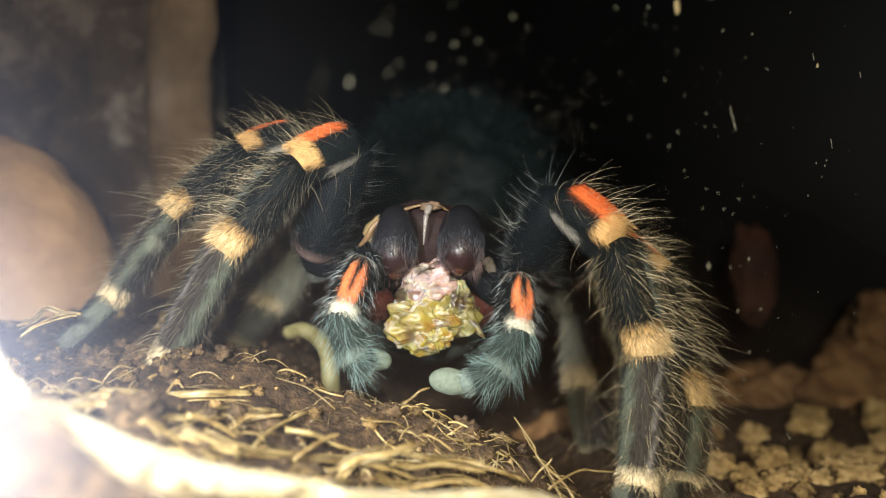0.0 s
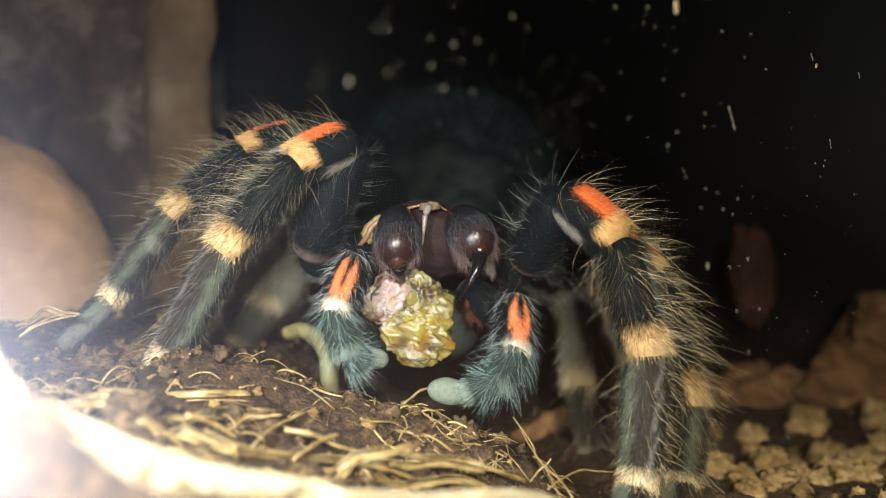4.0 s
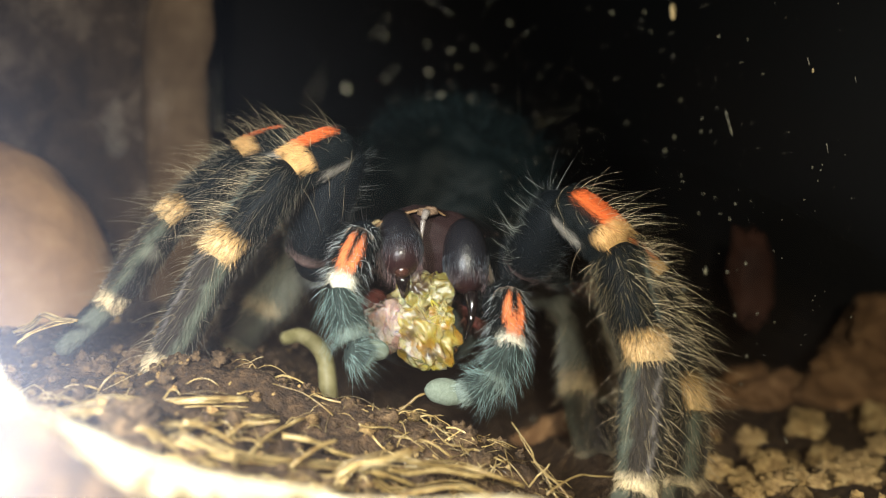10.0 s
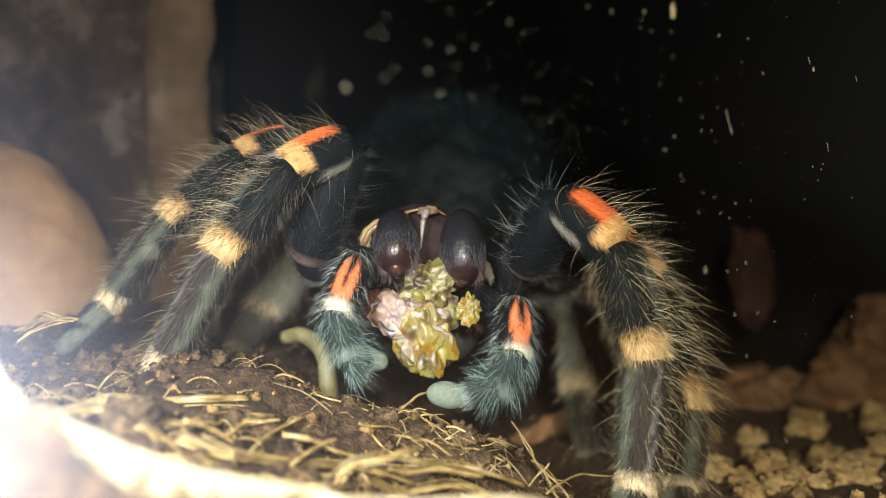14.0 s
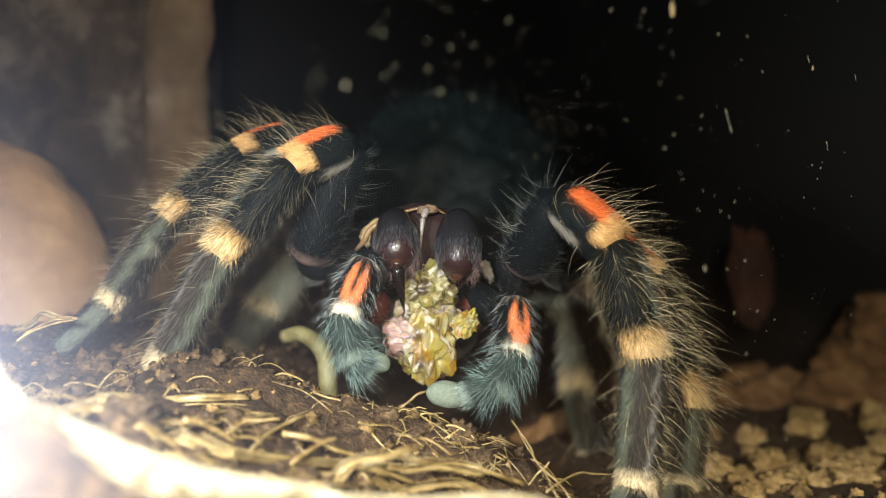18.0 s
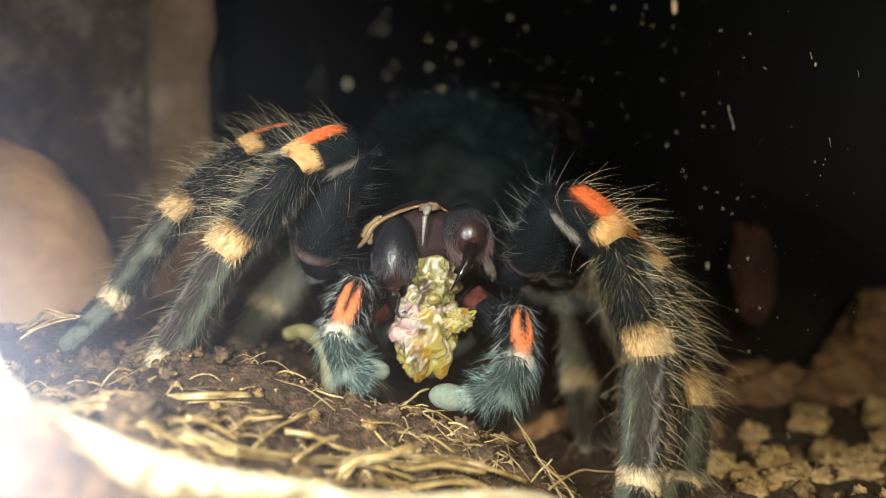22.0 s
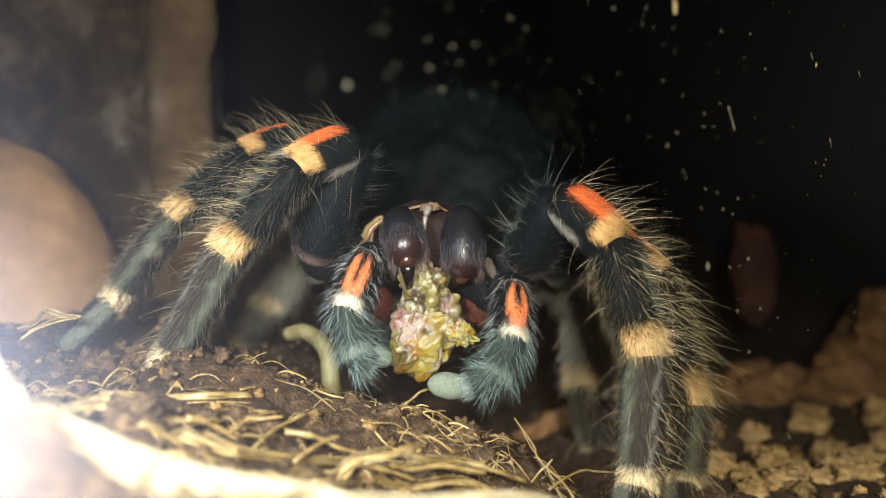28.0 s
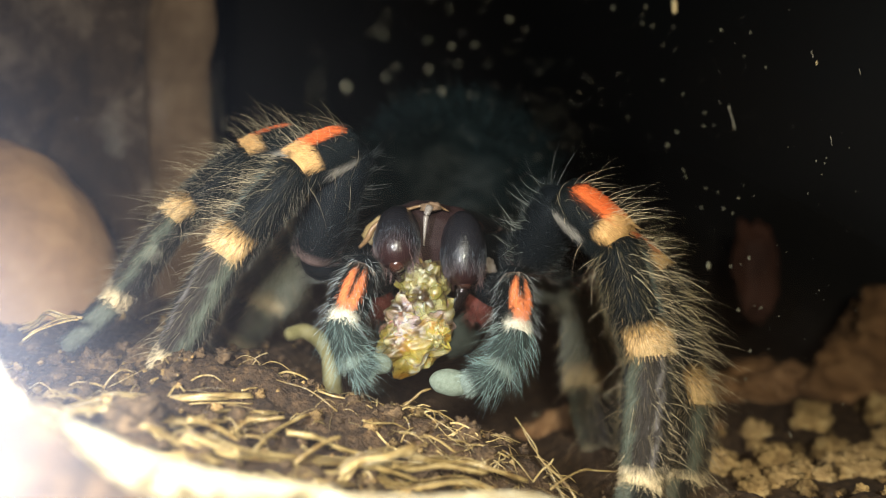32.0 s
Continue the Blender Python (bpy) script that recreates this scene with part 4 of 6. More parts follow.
def build_palp(joints, side, seed, pad):
    """Feeler: femur, orange-striped patella, bushy teal tibia and a padded tarsus."""
    d = (0.0, -1.0, 0.25)
    body, _, _, _ = limb(joints[0], joints[1], 2.4, 2.4, d, "femur", side, seed, 300)
    top = part("pedipalp", body, CUTICLE, ANIMAL, "feeler with two orange stripes and teal-grey hair", origin=joints[0])
    plan = (("femur", "femur", 2.0, 2.0, 500, 0.8), ("patella", "palp_knee", 1.7, 2.05, 2600, 0.75), ("tibia", "teal", 2.0, 1.8, 1700, 0.9), ("tarsus", "teal", 1.9, 1.5, 900, 0.8))
    marks = ((np.array([0.1, 0.1, 0.1]), 60, 1.5, 3.0), (np.array([0.35, 0.38, 0.38]), 260, 1.0, 2.6), (TEAL * 2.5, 250, 1.6, 4.2), (TEAL * 2.5, 170, 1.2, 3.6))
    loose = []
    for k, (name, paint, r0, r1, short, coat) in enumerate(plan):
        start = np.array(joints[k + 1]) - (np.array(joints[k + 2]) - np.array(joints[k + 1])) * (0.2 if k > 1 else 0.0)
        piece, roots, ax, r = limb(start, joints[k + 2], r0 * (0.9 if k > 1 else 1), r1, d, paint, side, seed * 10 + k, short, coat=coat, lean=1.7 if k > 1 else 1.3, fat=0.32 if k == 1 else 0.12)
        seg = part(name, piece, CUTICLE, top, "teal-grey hairy" if k > 1 else "", origin=joints[k + 1])
        tone, count, lo, hi = marks[k]
        fur = bristle_piece(roots, ax, r, count, lo, hi, tone, 0.026, 0.5, 0.35, (0.0, 0.6) if k == 3 else (-0.08, 1.0))
        hair = part("bristles", fur, HAIR, top, "long pale grey bristles", origin=joints[k + 1], kind="stuff")
        loose += [(seg, k), (hair, k)]
    pad = part("pad", ball(pad[0], pad[1], (0.17, 0.2, 0.155), 0.06, 2, seed, 24, pad[2]), CUTICLE, top, "smooth grey-green pad", origin=pad[0])
    # the outer segments lag behind the knee, for the tip stays put
    return top, [(ob, (0, 0, -0.2, -0.55)[k]) for ob, k in loose if k > 1] + [(pad, -0.55)]


PALP_L, LAG_L = build_palp([(-8.2, 118, 24.5), (-10.2, 112, 23.0), (-10.9, 105.0, 25.4), (-13.3, 101, 17.8), (-11.6, 101, 12.4), (-9.4, 102, 11.2)], 1, 31, ((-8.7, 102.4, 12.2), (1.9, 1.3, 1.4), (0, 10, 0)))
PALP_R, LAG_R = build_palp([(4.0, 118, 23.6), (8.7, 112, 20.5), (10.2, 105.5, 23.2), (9.6, 101, 15.6), (7.2, 100.5, 11.0), (2.6, 101, 9.2)], -1, 32, ((1.0, 101.4, 9.5), (3.0, 1.4, 1.75), (0, 8, 0)))

# body
def abdomen_piece():
    """A plump abdomen with an unkempt coat."""
    r = np.random.default_rng(55)
    body = ball((2, 178, 40), (23, 20, 22), (0.004, 0.0075, 0.008), 0.16, 2.0, 4, 60)
    d = unit(r.normal(0, 1, (2600, 3)))
    fuzz = hairs(np.array([2, 178, 40]) + d * [22.5, 19.5, 21.5], d + [0, 0.3, 0.2] + r.normal(0, 0.35, (2600, 3)), r.uniform(3, 9, 2600), np.full(2600, 0.09), (0, 0, -0.2),
                 np.array([0.008, 0.0155, 0.017]) * r.uniform(0.4, 1.8, (2600, 1)), 3)
    return join([body, fuzz])


part("carapace", ball((-2.4, 137, 30), (12.5, 19, 4.6), (0.006, 0.006, 0.007), 0.05, 1.5, 2, 40), CUTICLE, ANIMAL, "dark domed head shield", origin=(-2.4, 137, 31))
part("abdomen", abdomen_piece(), CUTICLE, ANIMAL, "dark hairy abdomen", origin=(1, 172, 30))
part("sternum", ball((-2.4, 130, 14), (9, 12, 6.5), (0.06, 0.075, 0.07), 0.05, 1.5, 5, 26), CUTICLE, ANIMAL, origin=(-2.4, 132, 20))
part("carapace_rim", tube(spline([(-12.2, 112.0, 27.4), (-10.9, 110.8, 28.7), (-9.9, 110.3, 30.4), (-7.6, 110.8, 31.9), (-4.1, 111.8, 33.2), (-1.3, 112, 33.5), (0.9, 113, 32.6)], 30), np.interp(np.linspace(0, 1, 30), [0, 0.2, 0.4, 0.7, 0.85, 1], [0.25, 0.45, 0.36, 0.2, 0.3, 0.1]), 10, (0.2, 0.12, 0.06)), JAW, ANIMAL,
     "tan glossy front rim", origin=(-2.6, 117, 34.9))
part("clypeus", ball((-1.8, 111.6, 33.2), (1.5, 0.9, 0.7), (0.17, 0.11, 0.07), 0.3, 2, 3, 20), JAW, ANIMAL, "tan glossy plate between the jaws", origin=(-2.1, 116.8, 34))
part("membrane", tube(spline([(-1.9, 110.9, 33.2), (-2.4, 110.3, 31.8), (-2.6, 110.2, 30.0), (-2.8, 110.4, 27.6)], 16), np.linspace(0.6, 0.1, 16), 12, (0.2, 0.17, 0.15)), JAW, ANIMAL, "pale glossy fold between the jaws", origin=(-2.3, 115.2, 30))
part("face", ball((-2.3, 116.5, 28.3), (8.4, 4.6, 6.0), (0.022, 0.012, 0.012), 0.1, 2, 9, 30), CUTICLE, ANIMAL, "dark brown face", origin=(-2.3, 118.5, 28.5))
part("cheek", ball((-11.2, 119, 29.6), (1.2, 0.8, 2.9), (0.4, 0.3, 0.16), 0.4, 2, 9, 20, (0, 38, 0)), CUTICLE, ANIMAL, "cream side fold beside the jaw", origin=(-11.2, 119, 29.6))
part("cheek", ball((7.0, 113, 24.2), (0.8, 0.8, 1.6), (0.12, 0.1, 0.085), 0.4, 2.5, 10, 20, (0, -20, 0)), CUTICLE, ANIMAL, "pale hairy side fold beside the jaw", origin=(7.0, 113, 24.2))


def lip(x, z, seed):
    r = np.random.default_rng(seed)
    body = ball((x, 115, z), (2.2, 2.0, 2.6), (0.08, 0.022, 0.017), 0.2, 2, seed, 20)
    d = unit(r.normal(0, 1, (260, 3)) + [0, -1.0, -0.4])
    fuzz = hairs(np.array([x, 115, z]) + d * [2.1, 1.9, 2.4], d, r.uniform(0.8, 2.0, 260), np.full(260, 0.035), (0, 0, -0.3), np.array([0.1, 0.045, 0.036]), 2)
    part("mouth_lobe", join([body, fuzz]), CUTICLE, ANIMAL, "reddish hairy mouth lobe", origin=(x, 115, z))


lip(-9.6, 19.0, 61)
lip(5.4, 18.4, 62)

# jaws: each swings at its root; the fang hinges at its tip. Built along -y from the root.
JAW_REACH = 7.6


def build_jaw(x, side, seed):
    root = np.array([x, 112.5, 30.6])
    r = np.random.default_rng(seed)
    st = np.array([-3.0, -2.7, -1.8, -0.4, 1.2, 2.8, 4.4, 5.8, 6.9, 7.7, 8.2, 8.4])
    rad = np.array([0.4, 1.2, 2.3, 3.1, 3.55, 3.75, 3.65, 3.3, 2.85, 2.15, 1.2, 0.15])
    sides = 40
    ang = np.linspace(0, 2 * np.pi, sides, endpoint=False)
    # a shallow furrow runs under the tip, into which the fang folds
    groove = 1 - 0.3 * np.exp(-((ang - 1.5 * np.pi) / 0.5) ** 2)
    v = np.vstack([root + [0, -t, 0] + k * np.stack([0.9 * np.cos(ang), 0 * ang, 1.0 * np.sin(ang) * (groove if t > 4 else 1)], -1) for t, k in zip(st, rad)])
    dark, red = np.array([0.011, 0.011, 0.014]), np.array([0.024, 0.010, 0.010])
    ss = np.repeat(st, sides)
    pieces = [(v, grid_tris(len(st), sides), blend(np.tile(dark, (len(ss), 1)), red, smooth((ss - 4.5) / 4)))]
    count = 3600
    t, g = r.uniform(-2, 7.0, count), r.uniform(0, 2 * np.pi, count)
    k = np.interp(t, st, rad)
    nrm = np.stack([np.cos(g), 0 * g, np.sin(g)], -1)
    p = root + nrm * (k * 0.98)[:, None] * [0.9, 1, 1.0] + np.stack([0 * t, -t, 0 * t], -1)
    c = blend(np.tile(np.array([0.05, 0.058, 0.07]), (count, 1)), np.array([0.085, 0.05, 0.05]), smooth((t - 4.0) / 3) * r.random(count)) * r.uniform(0.4, 1.8, (count, 1))
    pieces.append(hairs(p, nrm * 0.1 + [0, -1, -0.05] + r.normal(0, 0.06, (count, 3)), r.uniform(0.6, 1.3, count), np.full(count, 0.034), (0, -0.05, -0.08), c, 2))
    top = part("chelicera", join(pieces), JAW, ANIMAL, "dark bulging jaw with a bristly tip", origin=root)
    # bristles along both edges of the furrow, past the tip
    m = 300
    g = np.where(r.random(m) < 0.5, r.normal(3.75, 0.5, m), r.normal(5.65, 0.5, m))
    t = r.uniform(4.6, 7.6, m)
    k = np.interp(t, st, rad)
    p = root + np.stack([0.9 * k * np.cos(g), -t, k * np.sin(g)], -1) * 1.0
    tone = np.array([0.19, 0.12, 0.115]) * r.uniform(0.2, 1.5, (m, 1))
    way = np.stack([0.25 * np.cos(g), -0.8 + 0 * g, -0.45 + 0.25 * np.sin(g)], -1) + r.normal(0, 0.12, (m, 3))
    part("fringe", hairs(p, way, r.uniform(0.8, 2.4, m), np.full(m, 0.026), (0.0, -0.1, -0.3), tone, 3), HAIR, top,
         "pale reddish fringe", origin=root + [0, -7, 0], kind="stuff")
    hinge = root + [0, -7.3, -0.5]
    t = np.linspace(0, 1, 26)
    line = hinge + np.stack([0 * t, -1.5 * np.sin(np.pi * t) + 0.9 * t, 0.9 - 8.6 * t], -1)
    thick = np.interp(t, [0, 0.04, 0.1, 0.18, 0.3, 1], [0.3, 0.9, 1.15, 1.15, 1.0, 0.03])
    v, f, _ = tube(line, thick, 16)
    w = smooth((np.concatenate([np.repeat(t, 16), [0, 1]]) - 0.1) / 0.15)
    fang = part("fang", (v, f, blend(np.tile(np.array([0.05, 0.02, 0.014]), (len(v), 1)), np.array([0.007, 0.005, 0.005]), w)), FANG, top, "polished black curved fang", origin=hinge)
    return top, fang


JAW_L, FANG_L = build_jaw(-6.6, 1, 71)
JAW_R, FANG_R = build_jaw(2.9, -1, 72)

# the food: a wet mash of several clots, held under the jaws
FOOD = base_of("food_mash", (-3, 111, 11.5))
tagged(FOOD, "glossy yellow and pink chewed prey mash held in jaws", "prey remains")


def clot(name, at, half, count, colours, seed, label):
    """A wet clot: one kneaded, folded mass with a few beads stuck to it; its colours run into one another."""
    r = np.random.default_rng(seed)
    v, f, _ = ball((0, 0, 0), (1, 1, 1), (0, 0, 0), 0, 1, 0, 110)
    off = Vector((seed * 1.7, seed * 0.3, 0))
    deep = np.array([noise.fractal(Vector(q * 1.5) + off, 1.1, 2.0, 3) for q in v])
    fine = np.array([noise.noise(Vector(q * 4.6) + off) + 0.5 * noise.noise(Vector(q * 10) + off) for q in v])
    lobes = np.array([noise.voronoi(Vector(q * 2.6) + 0.35 * noise.noise_vector(Vector(q * 2)) + off)[0][0] for q in v])
    fold = np.array([1 - 2.2 * abs(noise.noise(Vector(q * 2.3) + off * 2)) for q in v])
    v = v * (0.9 + 0.08 * fold + 0.4 * deep + 0.035 * fine + 0.09 * (0.45 - lobes))[:, None] * half
    pal = np.array(colours)
    mixed = [np.array([noise.noise(Vector(q * 1.7) + off * (k + 2)) + 0.4 * noise.noise(Vector(q * 6) + off * (k + 3)) for q in v / np.array(half)]) for k in range(len(pal))]
    w = np.exp(8.0 * np.stack(mixed, -1))
    pieces = [(v + at, f, (w / w.sum(-1, keepdims=True)) @ pal)]
    for k in range(count // 6):
        d = unit(r.normal(0, 1, 3) * [1, 0.6, 1]) * r.uniform(0.6, 0.95)
        s = r.uniform(0.5, 1.2)
        pieces.append(ball(np.array(at) + d * half, (s * r.uniform(0.8, 1.8), s * 0.9, s * r.uniform(0.7, 1.4)), pal[r.integers(len(pal))] * r.uniform(0.8, 1.1), 0.14, 1.5, seed + k, 20, (0, r.uniform(-90, 90), 0)))
    # stringy shreds stuck to the surface
    for k in range(count // 2):
        d = unit(r.normal(0, 1, 3) * [1, 0.7, 1] - [0, 0.6, 0])
        q = np.array(at) + d * half * 0.9
        e = r.normal(0, 1, 3) * [0.9, 0.3, 0.9]
        e -= d * (e @ d)
        line = spline([q - e - d * 0.5, q + d * 0.25 + r.normal(0, 0.25, 3), q + e * 0.8 - d * 0.5], 9)
        pieces.append(tube(line, np.array([0.05, 0.14, 0.18, 0.16, 0.2, 0.15, 0.17, 0.12, 0.05]) * r.uniform(0.7, 1.6), 7, pal[r.integers(len(pal))] * r.uniform(0.7, 1.2)))
    return part(name, join(pieces), WET, FOOD, label, origin=at)


MILK, ROSE, BROWN = (0.62, 0.53, 0.44), (0.36, 0.17, 0.15), (0.07, 0.04, 0.018)
YELLOW, PINK, OLIVE, AMBER, PALE = (0.47, 0.36, 0.06), (0.56, 0.39, 0.36), (0.24, 0.2, 0.05), (0.36, 0.19, 0.02), (0.48, 0.43, 0.22)
CLOTS = {
    "yellow": clot("clot", (-2.9, 109.5, 16.2), (5.5, 2.2, 4.0), 14, (YELLOW, PALE, YELLOW, OLIVE, AMBER, BROWN, MILK), 81, "lumpy yellow clot"),
    "pink": clot("clot", (-1.8, 109.8, 21.8), (3.7, 2.0, 3.2), 12, (PINK, MILK, PINK, ROSE, BROWN), 91, "pinkish white clot"),
    "olive": clot("clot", (1.6, 110.3, 18.4), (3.6, 2.0, 3.9), 10, (OLIVE, PALE, BROWN), 101, "translucent olive clot"),
    "core": clot("clot", (-2.6, 111.0, 18.6), (4.8, 1.6, 5.0), 10, (OLIVE, PINK, BROWN, PALE), 121, "brownish olive clot"),
    "amber": clot("clot", (-0.7, 108.3, 14.5), (2.1, 1.1, 1.6), 5, (AMBER, YELLOW, PALE), 111, "amber-brown clot"),
}


# a scrap of husk that is drawn into the mash
HUSK = part("husk", join([tube(spline([(3.2, 110.2, 17.7), (4.3, 109.6, 16.6), (5.0, 109.8, 15.3), (6.0, 110.2, 14.2)], 12), [0.3, 0.6, 0.75, 0.85, 0.8, 0.9, 0.85, 0.7, 0.75, 0.6, 0.45, 0.2], 9, (0.3, 0.2, 0.1), 0.6),
                          tube(spline([(3.6, 109.4, 17.0), (4.9, 109.0, 15.8), (5.4, 109.3, 14.5)], 9), [0.1, 0.3, 0.4, 0.35, 0.4, 0.3, 0.35, 0.2, 0.05], 7, (0.42, 0.32, 0.17))]), WET, FOOD, "dry tan scrap of husk", origin=(4.6, 109.8, 16))


# ---- what moves ----
REST = {ob.name: ob.location.copy() for ob in (HUSK, LEG_L1, LEG_L2, LEG_R1, PALP_L, PALP_R, JAW_L, JAW_R, FANG_L, FANG_R, *CLOTS.values(), *(ob for ob, _ in LAG_L + LAG_R))}


def at(ob, dx, dz, turn):
    """The rest place moved by millimetres across and up, and turned by degrees about the y axis."""
    return Matrix.Translation(REST[ob.name] + Vector((dx, 0, dz)) * MM) @ pose(0, 0, 0, 0, turn, 0)


def lag(whole, ob, m, share):
    """A segment's rest place in its limb, moved against the limb's own shift."""
    return Matrix.Translation(REST[ob.name] + (m.translation - REST[whole.name]) * share)


def jaw(ob, x, z):
    """A jaw swung about its root so that its tip comes to that place of the tank."""
    root = WHERE[ob.name]
    rise = (root[2] - z) / JAW_REACH
    dip = math.asin(max(-0.2, min(0.95, rise)))
    drop = (rise - math.sin(dip)) * JAW_REACH
    side = math.asin(max(-0.35, min(0.35, (x - root[0]) / JAW_REACH)))
    slide = x - root[0] - math.sin(side) * JAW_REACH * math.cos(dip)
    return Matrix.Translation(REST[ob.name] + Vector((slide, 0, -drop)) * MM) @ pose(0, 0, 0, math.degrees(dip), 0, math.degrees(side))


def open_fang(ob, turn, lean):
    """The fang turned about its hinge: folded back when positive, standing out when negative."""
    return Matrix.Translation(REST[ob.name]) @ pose(0, 0, 0, turn, lean, 0)


def motions():
    walk(LEG_L1, [
        (0.0, at(LEG_L1, 0.00, 0.00, 0.00)), (0.5, at(LEG_L1, 0.04, 0.01, 0.70)), (1.0, at(LEG_L1, 0.08, 0.01, 0.59)), (1.5, at(LEG_L1, 0.01, 0.02, 0.53)),
        (2.0, at(LEG_L1, -0.03, -0.03, 0.34)), (2.5, at(LEG_L1, 0.01, 0.07, 0.85)), (3.0, at(LEG_L1, -0.15, -0.03, 0.21)), (3.5, at(LEG_L1, -0.13, -0.02, 0.20)),
        (5.5, at(LEG_L1, -0.47, 0.01, -0.94)), (6.0, at(LEG_L1, -0.31, -0.04, -0.69)), (6.5, at(LEG_L1, -0.33, 0.00, -0.40)), (7.0, at(LEG_L1, -0.31, 0.02, -0.32)),
        (7.5, at(LEG_L1, -0.31, 0.02, -0.25)), (8.0, at(LEG_L1, -0.24, -0.06, -0.40)), (8.5, at(LEG_L1, -0.29, 0.03, 0.11)), (9.0, at(LEG_L1, -0.24, 0.01, -0.04)),
        (9.5, at(LEG_L1, -0.27, -0.01, -0.28)), (10.0, at(LEG_L1, -0.31, -0.03, -0.36)), (10.5, at(LEG_L1, -0.29, -0.02, -0.54)), (11.0, at(LEG_L1, -0.26, -0.01, -0.30)),
        (11.5, at(LEG_L1, -0.19, 0.01, 0.21)), (12.0, at(LEG_L1, -0.35, -0.01, -0.58)), (12.5, at(LEG_L1, -0.32, -0.06, -0.58)), (13.0, at(LEG_L1, -0.22, -0.03, -0.26)),
        (13.5, at(LEG_L1, -0.25, -0.01, -0.27)), (14.0, at(LEG_L1, -0.30, -0.08, -0.33)), (14.5, at(LEG_L1, -0.21, -0.03, 0.06)), (16.5, at(LEG_L1, -0.27, 0.04, -0.17)),
        (17.0, at(LEG_L1, -0.18, 0.02, 0.11)), (17.5, at(LEG_L1, -0.24, 0.03, 0.06)), (18.0, at(LEG_L1, -0.22, 0.04, -0.05)), (18.5, at(LEG_L1, -0.21, 0.03, 0.03)),
        (19.0, at(LEG_L1, -0.13, 0.02, 1.12)), (19.5, at(LEG_L1, -0.13, -0.00, 1.00)), (20.0, at(LEG_L1, -0.17, 0.00, 0.92)), (20.5, at(LEG_L1, -0.16, 0.01, 0.74)),
        (21.0, at(LEG_L1, -0.13, -0.01, 0.67)), (21.5, at(LEG_L1, -0.19, 0.04, 0.86)), (22.0, at(LEG_L1, -0.20, 0.03, 0.53)), (22.5, at(LEG_L1, -0.18, 0.05, 0.32)),
        (23.0, at(LEG_L1, -0.19, 0.05, 0.60)), (23.5, at(LEG_L1, -0.17, 0.02, 0.92)), (24.0, at(LEG_L1, -0.11, 0.03, 0.69)), (24.5, at(LEG_L1, -0.11, 0.03, 0.66)),
        (25.0, at(LEG_L1, -0.24, -0.01, 0.69)), (25.5, at(LEG_L1, -0.15, 0.02, 0.85)), (27.5, at(LEG_L1, -0.20, 0.07, 0.77)), (28.0, at(LEG_L1, -0.15, -0.02, 0.67)),
        (28.5, at(LEG_L1, -0.19, 0.04, 0.89)), (29.0, at(LEG_L1, -0.21, 0.03, 0.40)), (29.5, at(LEG_L1, -0.24, 0.04, 0.25)), (30.0, at(LEG_L1, -0.17, 0.04, 0.45)),
        (30.5, at(LEG_L1, -0.19, 0.02, 0.47)), (31.0, at(LEG_L1, -0.21, 0.05, 0.51)), (31.5, at(LEG_L1, -0.20, 0.01, 0.46)), (32.0, at(LEG_L1, -0.20, -0.04, 0.50)),
    ])
